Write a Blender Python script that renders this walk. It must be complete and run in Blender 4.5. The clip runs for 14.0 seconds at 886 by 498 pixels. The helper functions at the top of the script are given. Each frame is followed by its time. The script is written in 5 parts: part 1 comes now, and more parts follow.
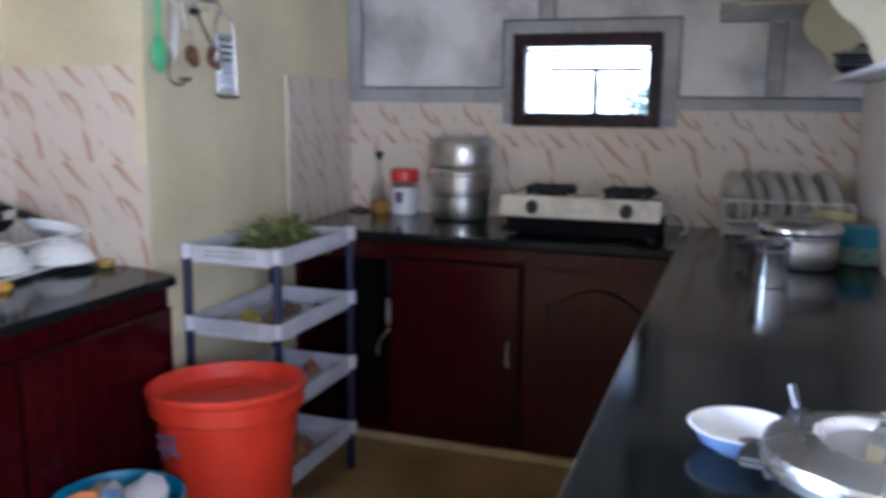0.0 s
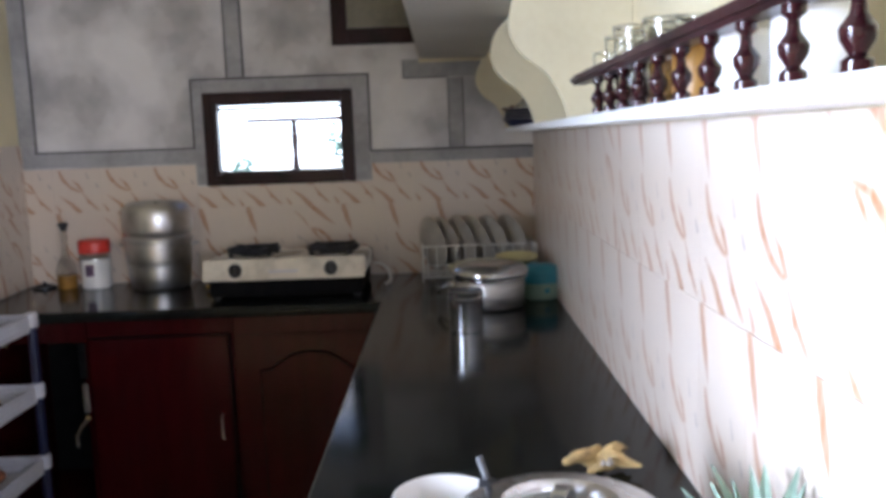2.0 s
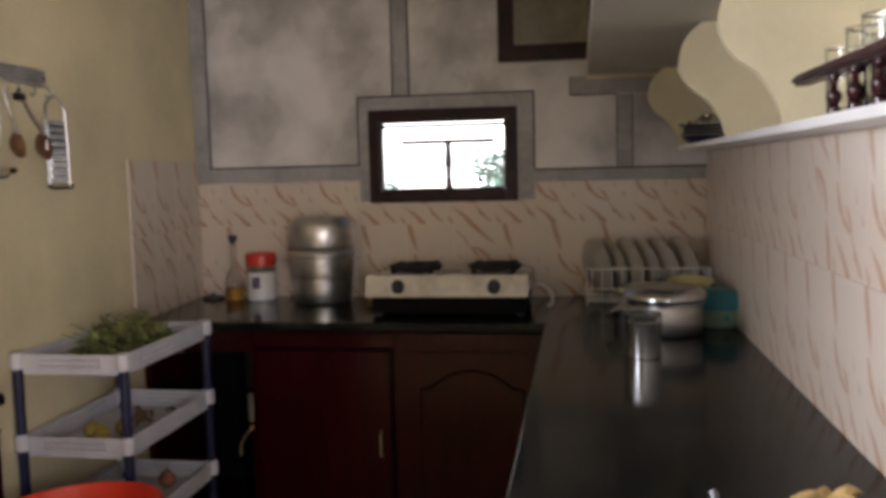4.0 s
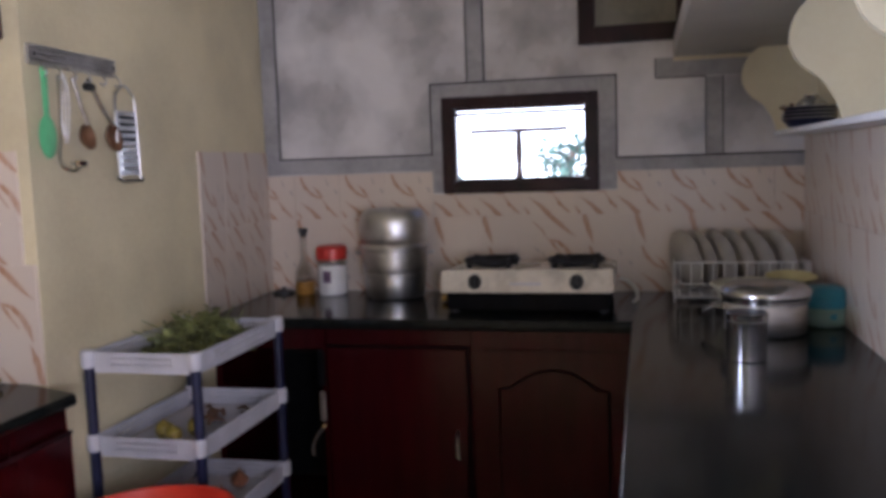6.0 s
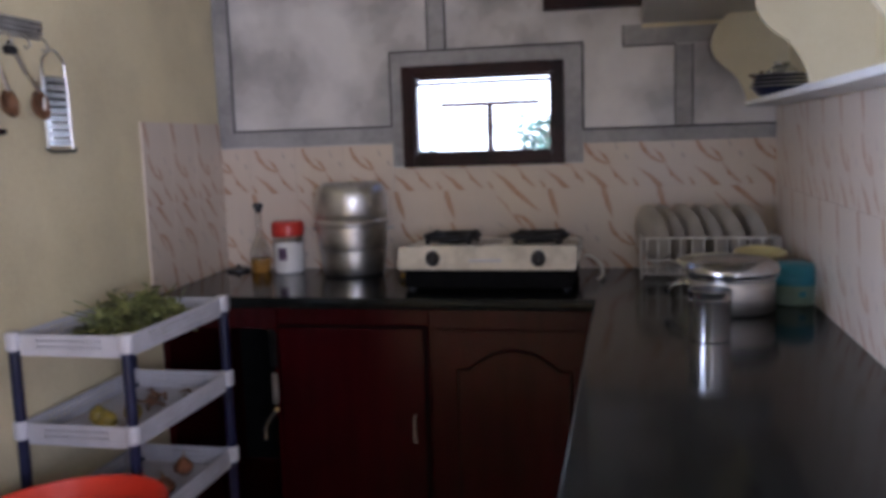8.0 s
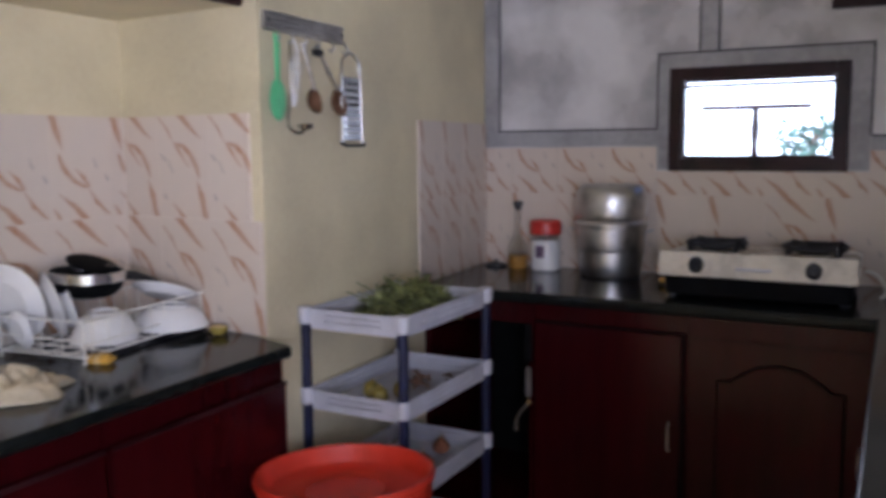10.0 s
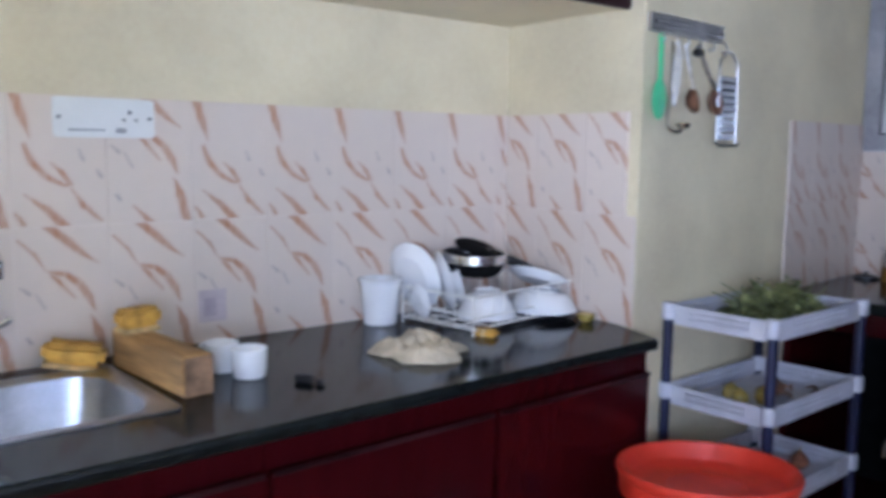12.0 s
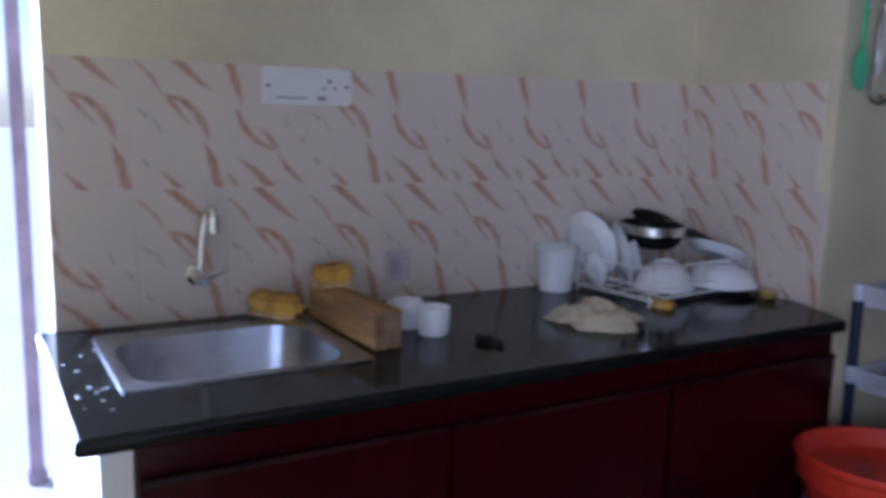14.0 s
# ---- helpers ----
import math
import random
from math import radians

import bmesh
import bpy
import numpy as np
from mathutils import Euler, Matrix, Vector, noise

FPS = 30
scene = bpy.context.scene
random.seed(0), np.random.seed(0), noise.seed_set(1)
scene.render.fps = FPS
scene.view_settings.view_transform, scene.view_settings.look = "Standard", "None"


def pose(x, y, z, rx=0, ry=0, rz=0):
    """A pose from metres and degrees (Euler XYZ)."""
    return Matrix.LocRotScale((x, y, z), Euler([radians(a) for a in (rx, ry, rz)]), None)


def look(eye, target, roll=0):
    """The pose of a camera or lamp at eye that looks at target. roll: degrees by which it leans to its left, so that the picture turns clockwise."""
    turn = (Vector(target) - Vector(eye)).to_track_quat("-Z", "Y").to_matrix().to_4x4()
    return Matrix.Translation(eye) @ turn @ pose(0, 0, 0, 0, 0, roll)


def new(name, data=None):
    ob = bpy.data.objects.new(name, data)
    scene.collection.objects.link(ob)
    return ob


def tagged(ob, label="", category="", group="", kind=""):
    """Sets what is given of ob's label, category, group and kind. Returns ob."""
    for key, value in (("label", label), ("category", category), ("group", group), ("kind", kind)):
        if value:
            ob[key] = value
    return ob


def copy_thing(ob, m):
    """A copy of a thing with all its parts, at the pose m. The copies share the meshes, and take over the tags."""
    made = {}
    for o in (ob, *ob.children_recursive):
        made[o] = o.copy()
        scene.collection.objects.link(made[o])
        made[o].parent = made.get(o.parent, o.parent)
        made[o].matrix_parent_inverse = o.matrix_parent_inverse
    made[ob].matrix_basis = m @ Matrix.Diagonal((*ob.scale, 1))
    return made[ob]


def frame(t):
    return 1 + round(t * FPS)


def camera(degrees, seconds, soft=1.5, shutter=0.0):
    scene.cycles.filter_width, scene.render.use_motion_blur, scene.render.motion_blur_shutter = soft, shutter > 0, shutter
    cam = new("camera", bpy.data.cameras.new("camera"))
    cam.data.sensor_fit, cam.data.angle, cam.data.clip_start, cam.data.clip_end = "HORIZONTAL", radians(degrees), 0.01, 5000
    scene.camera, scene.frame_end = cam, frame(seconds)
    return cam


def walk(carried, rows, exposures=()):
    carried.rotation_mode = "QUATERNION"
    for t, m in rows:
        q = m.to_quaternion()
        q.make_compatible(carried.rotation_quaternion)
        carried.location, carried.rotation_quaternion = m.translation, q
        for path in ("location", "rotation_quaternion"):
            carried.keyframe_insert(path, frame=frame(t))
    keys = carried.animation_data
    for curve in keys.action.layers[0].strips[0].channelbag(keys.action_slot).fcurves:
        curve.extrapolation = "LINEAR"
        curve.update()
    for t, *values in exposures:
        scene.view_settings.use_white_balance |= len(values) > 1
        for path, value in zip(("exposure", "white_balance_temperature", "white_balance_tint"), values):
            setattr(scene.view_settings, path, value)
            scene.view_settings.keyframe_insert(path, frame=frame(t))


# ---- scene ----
cam = camera(55.1, 14.0, soft=4.0, shutter=0.5)
PATH = [
    (0, (-0.472, -3.912, 1.451), (-1.117, -2.049, 1.112), 0.6),
    (0.5, (-0.456, -3.866, 1.444), (-0.866, -1.942, 1.083), -0.8),
    (1, (-0.443, -3.797, 1.454), (-0.716, -1.849, 1.092), -1.7),
    (1.5, (-0.436, -3.785, 1.479), (-0.54, -1.813, 1.167), -1.8),
    (2, (-0.424, -3.875, 1.531), (-0.428, -1.892, 1.272), -2.0),
    (2.5, (-0.443, -3.861, 1.516), (-0.462, -1.873, 1.297), -2.1),
    (3, (-0.516, -3.833, 1.522), (-0.614, -1.847, 1.306), -1.9),
    (3.5, (-0.534, -3.829, 1.534), (-0.748, -1.852, 1.32), -1.6),
    (4, (-0.546, -3.792, 1.488), (-0.865, -1.826, 1.305), -1.4),
    (6.5, (-0.64, -3.572, 1.484), (-1.104, -1.639, 1.27), -2.0),
    (7, (-0.573, -3.497, 1.472), (-0.876, -1.536, 1.223), -2.0),
    (9.5, (-0.599, -3.527, 1.455), (-1.409, -1.714, 1.216), -1.0),
    (10, (-0.644, -3.567, 1.454), (-1.582, -1.817, 1.217), -0.5),
    (10.5, (-0.65, -3.641, 1.457), (-1.739, -1.981, 1.217), 0.1),
    (11, (-0.676, -3.693, 1.467), (-1.903, -2.134, 1.218), 0.5),
    (11.5, (-0.699, -3.717, 1.456), (-2.069, -2.281, 1.211), 0.7),
    (12, (-0.701, -3.74, 1.445), (-2.211, -2.451, 1.208), 0.7),
    (12.5, (-0.729, -3.751, 1.459), (-2.354, -2.615, 1.195), 1.3),
    (13, (-0.729, -3.794, 1.463), (-2.453, -2.822, 1.175), 1.4),
    (13.5, (-0.695, -3.804, 1.476), (-2.481, -2.97, 1.143), 1.0),
    (14, (-0.685, -3.81, 1.452), (-2.401, -2.836, 1.131), 1.3),
]
EXPOSURES = [(0.0, 1.42, 4950, 18), (1.0, 1.36, 5150, 19), (2.0, 1.20, 5550, 18), (2.4, 0.75, 5550, 18), (3.0, 0.20, 5550, 17), (3.5, 0.45, 6050, 19), (4.0, 0.74, 6650, 22),
             (6.5, 0.96, 5450, 28), (7.2, 0.98, 5550, 27), (9.5, 1.06, 5280, 26), (10.5, 0.92, 5350, 24), (11.0, 0.48, 5350, 21), (11.6, 0.95, 4800, 19), (12.0, 1.50, 4650, 20), (12.4, 2.35, 4450, 25), (13.0, 2.05, 4450, 26), (13.5, 0.52, 4600, 24), (14.0, 0.2, 4600, 25)]
walk(cam, [(t, look(eye, target, roll)) for t, eye, target, roll in PATH], EXPOSURES)
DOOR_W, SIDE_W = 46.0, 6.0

# ---- world, sun, large lights ----
SUN_DIR = Vector((-0.50, -0.42, 0.76)).normalized()      # from the ground towards the sun
world = bpy.data.worlds.new("sky")
scene.world = world
world.use_nodes = True
wn = world.node_tree.nodes
sky = wn.new("ShaderNodeTexSky")
sky.sky_type = "NISHITA"
sky.sun_disc = False
sky.sun_elevation = math.asin(SUN_DIR.z)
sky.sun_rotation = math.atan2(SUN_DIR.x, SUN_DIR.y)
wn["Background"].inputs["Strength"].default_value = 0.15
world.node_tree.links.new(sky.outputs["Color"], wn["Background"].inputs["Color"])

sun = new("sun", bpy.data.lights.new("sun", "SUN"))
sun.data.energy, sun.data.angle, sun.data.color = 5.0, radians(0.5), (1.0, 0.95, 0.88)
sun.matrix_world = look(SUN_DIR * 30, (0, 0, 0))


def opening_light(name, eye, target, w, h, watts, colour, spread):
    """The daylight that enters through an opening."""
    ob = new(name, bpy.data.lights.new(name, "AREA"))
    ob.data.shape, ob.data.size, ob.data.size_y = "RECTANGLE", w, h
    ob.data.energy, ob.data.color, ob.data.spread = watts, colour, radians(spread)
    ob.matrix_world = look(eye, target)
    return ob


opening_light("door_daylight", (-3.02, -4.14, 1.05), (0.0, -3.30, 0.50), 0.85, 1.9, DOOR_W, (0.84, 0.92, 1.0), 90)
# added source in an unseen opening, brightening the pier and the grey wall
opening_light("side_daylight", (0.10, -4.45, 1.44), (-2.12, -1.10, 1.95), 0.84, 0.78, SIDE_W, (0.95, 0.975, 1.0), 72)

# ---- materials ----


def material(name, colour, rough=0.5, metal=0.0, vary=0.12, scale=6.0, fine=60.0, bump=0.02, coat=0.0, spec=None, dark=None, stretch=None, alpha=None):
    """A surface with variation at two scales, in metres."""
    m = bpy.data.materials.new(name)
    m.use_nodes = True
    t, n = m.node_tree, m.node_tree.nodes
    b = n["Principled BSDF"]
    co = n.new("ShaderNodeTexCoord")
    src = co.outputs["Object"]
    if stretch:
        mp = n.new("ShaderNodeMapping")
        mp.inputs["Scale"].default_value = stretch
        t.links.new(src, mp.inputs["Vector"])
        src = mp.outputs["Vector"]
    big, small = n.new("ShaderNodeTexNoise"), n.new("ShaderNodeTexNoise")
    for tex, s, d in ((big, scale, 4.0), (small, fine, 3.0)):
        tex.inputs["Scale"].default_value = s
        tex.inputs["Detail"].default_value = d
        t.links.new(src, tex.inputs["Vector"])
    ramp = n.new("ShaderNodeValToRGB")
    lo = dark if dark else [c * (1 - 2.2 * vary) for c in colour]
    hi = [min(1, c * (1 + vary)) for c in colour]
    ramp.color_ramp.elements[0].position, ramp.color_ramp.elements[1].position = 0.30, 0.62
    ramp.color_ramp.elements[0].color, ramp.color_ramp.elements[1].color = (*[max(0, c) for c in lo], 1), (*hi, 1)
    t.links.new(big.outputs["Fac"], ramp.inputs["Fac"])
    mix = n.new("ShaderNodeMixRGB")
    mix.blend_type = "OVERLAY"
    mix.inputs["Fac"].default_value = min(0.5, vary * 1.5)
    t.links.new(ramp.outputs["Color"], mix.inputs["Color1"])
    t.links.new(small.outputs["Fac"], mix.inputs["Color2"])
    t.links.new(mix.outputs["Color"], b.inputs["Base Color"])
    rr = n.new("ShaderNodeMapRange")
    rr.inputs["To Min"].default_value, rr.inputs["To Max"].default_value = rough * 0.8, min(1, rough * 1.25)
    t.links.new(big.outputs["Fac"], rr.inputs["Value"])
    t.links.new(rr.outputs["Result"], b.inputs["Roughness"])
    b.inputs["Metallic"].default_value = metal
    b.inputs["Coat Weight"].default_value = coat
    if spec is not None:
        b.inputs["Specular IOR Level"].default_value = spec
    if bump:
        bp = n.new("ShaderNodeBump")
        bp.inputs["Strength"].default_value = 0.4
        bp.inputs["Distance"].default_value = bump * 0.05
        t.links.new(small.outputs["Fac"], bp.inputs["Height"])
        t.links.new(bp.outputs["Normal"], b.inputs["Normal"])
    return m


def glass(name, colour=(0.9, 0.95, 0.93), rough=0.02):
    m = bpy.data.materials.new(name)
    m.use_nodes = True
    b = m.node_tree.nodes["Principled BSDF"]
    b.inputs["Base Color"].default_value = (*colour, 1)
    b.inputs["Roughness"].default_value = rough
    b.inputs["Transmission Weight"].default_value = 1.0
    b.inputs["IOR"].default_value = 1.45
    return m


def tile_material(strokes):
    """Cream glazed wall tile with a printed pattern of curling orange flame strokes, the same on each tile."""
    m = bpy.data.materials.new("printed_wall_tile")
    m.use_nodes = True
    t, n = m.node_tree, m.node_tree.nodes
    b = n["Principled BSDF"]
    co = n.new("ShaderNodeTexCoord")
    sep = n.new("ShaderNodeSeparateXYZ")
    wob = n.new("ShaderNodeTexNoise")
    wob.inputs["Scale"].default_value = 22.0
    wob.inputs["Detail"].default_value = 3.0
    info = n.new("ShaderNodeObjectInfo")
    t.links.new(co.outputs["Object"], wob.inputs["Vector"])
    t.links.new(co.outputs["Object"], sep.inputs["Vector"])

    def op(kind, a, c=0.0, clamp=False):
        k = n.new("ShaderNodeMath")
        k.operation, k.use_clamp = kind, clamp
        for slot, v in ((0, a), (1, c)):
            if isinstance(v, (int, float)):
                k.inputs[slot].default_value = v
            else:
                t.links.new(v, k.inputs[slot])
        return k.outputs[0]

    def vec(kind, a, c=None, scale=None):
        k = n.new("ShaderNodeVectorMath")
        k.operation = kind
        for slot, v in ((0, a), (1, c)):
            if isinstance(v, tuple):
                k.inputs[slot].default_value = v
            elif v is not None:
                t.links.new(v, k.inputs[slot])
        if scale is not None:
            t.links.new(scale, k.inputs["Scale"])
        return k.outputs["Value"] if kind in ("DOT_PRODUCT", "DISTANCE") else k.outputs["Vector"]

    flat = n.new("ShaderNodeCombineXYZ")
    t.links.new(op("ADD", sep.outputs["X"], op("MULTIPLY", op("SUBTRACT", wob.outputs["Fac"], 0.5), 0.011)), flat.inputs["X"])
    t.links.new(sep.outputs["Z"], flat.inputs["Z"])
    total = specks = None
    # each stroke is a line of points (u, v, half width), swelling and tapering along its way
    for line in strokes:
        for (u0, v0, r0), (u1, v1, r1) in zip(line, line[1:]):
            a, way = (u0, 0, v0), (u1 - u0, 0, v1 - v0)
            long = way[0] ** 2 + way[2] ** 2
            rel = vec("SUBTRACT", flat.outputs["Vector"], a)
            h = op("MULTIPLY", vec("DOT_PRODUCT", rel, way), 1 / long, True)
            gap = vec("DISTANCE", rel, vec("SCALE", way, scale=h))
            half = op("ADD", op("MULTIPLY", h, r1 - r0), r0)
            ink = op("ADD", op("MULTIPLY", op("SUBTRACT", half, gap), 115.0), 0.45, True)
            if len(line) == 2:
                specks = ink if specks is None else op("MAXIMUM", specks, ink)
            else:
                total = ink if total is None else op("MAXIMUM", total, ink)
    soft = n.new("ShaderNodeTexNoise")
    soft.inputs["Scale"].default_value = 95.0
    soft.inputs["Detail"].default_value = 4.0
    slant = n.new("ShaderNodeMapping")
    slant.inputs["Rotation"].default_value = (0, radians(-35), 0)
    slant.inputs["Scale"].default_value = (1.6, 1, 0.28)
    t.links.new(co.outputs["Object"], slant.inputs["Vector"])
    t.links.new(slant.outputs["Vector"], soft.inputs["Vector"])
    total = op("MULTIPLY", total, op("ADD", op("MULTIPLY", soft.outputs["Fac"], 1.50), 0.02), True)
    base = n.new("ShaderNodeMixRGB")
    base.inputs["Color1"].default_value, base.inputs["Color2"].default_value = (0.70, 0.60, 0.50, 1), (0.635, 0.545, 0.46, 1)
    t.links.new(op("ADD", op("MULTIPLY", wob.outputs["Fac"], 0.7), op("MULTIPLY", info.outputs["Random"], 0.3)), base.inputs["Fac"])
    mix = n.new("ShaderNodeMixRGB")
    mix.inputs["Color2"].default_value = (0.43, 0.20, 0.088, 1)
    t.links.new(total, mix.inputs["Fac"])
    dotted = n.new("ShaderNodeMixRGB")
    dotted.inputs["Color2"].default_value = (0.30, 0.25, 0.25, 1)
    t.links.new(op("MULTIPLY", specks, 0.8), dotted.inputs["Fac"])
    t.links.new(base.outputs["Color"], dotted.inputs["Color1"])
    t.links.new(dotted.outputs["Color"], mix.inputs["Color1"])
    t.links.new(mix.outputs["Color"], b.inputs["Base Color"])
    b.inputs["Roughness"].default_value = 0.28
    return m


PRINT_A = (((-0.032, 0.330, 0.010), (0.018, 0.287, 0.0105), (0.045, 0.263, 0.007), (0.080, 0.238, 0.001)),
           ((-0.032, 0.223, 0.004), (0.005, 0.215, 0.007), (0.036, 0.188, 0.0095), (0.056, 0.158, 0.010), (0.070, 0.122, 0.002)),
           ((-0.024, 0.214, 0.006), (-0.002, 0.187, 0.0055), (0.024, 0.156, 0.001)),
           ((0.060, 0.110, 0.001), (0.074, 0.070, 0.012), (0.088, 0.020, 0.011), (0.096, -0.010, 0.007)),
           ((-0.097, 0.300, 0.003), (-0.064, 0.268, 0.004), (-0.040, 0.226, 0.001)),
           ((-0.045, 0.042, 0.002), (-0.010, 0.006, 0.008), (0.010, -0.010, 0.006)),
           ((-0.097, 0.191, 0.001), (-0.077, 0.175, 0.004)), ((-0.062, 0.172, 0.001), (-0.045, 0.138, 0.002)), ((-0.087, 0.070, 0.003), (-0.078, 0.059, 0.004)))
PRINT_B = (((-0.098, 0.330, 0.009), (-0.092, 0.305, 0.012), (-0.080, 0.262, 0.012), (-0.062, 0.206, 0.001)),
           ((-0.074, 0.190, 0.005), (-0.060, 0.152, 0.009), (-0.031, 0.117, 0.0075), (0.010, 0.096, 0.005), (0.024, 0.100, 0.005)),
           ((-0.019, 0.149, 0.001), (0.007, 0.124, 0.007), (0.024, 0.100, 0.006)),
           ((0.024, 0.090, 0.001), (0.052, 0.046, 0.0075), (0.092, 0.011, 0.004)),
           ((-0.078, 0.076, 0.001), (-0.031, 0.040, 0.009), (0.006, 0.000, 0.0125), (0.012, -0.006, 0.011)),
           ((-0.100, 0.034, 0.002), (-0.092, 0.022, 0.005), (-0.084, 0.008, 0.006)),
           ((0.045, 0.180, 0.001), (0.055, 0.156, 0.003)), ((0.086, 0.131, 0.002), (0.096, 0.116, 0.004)))
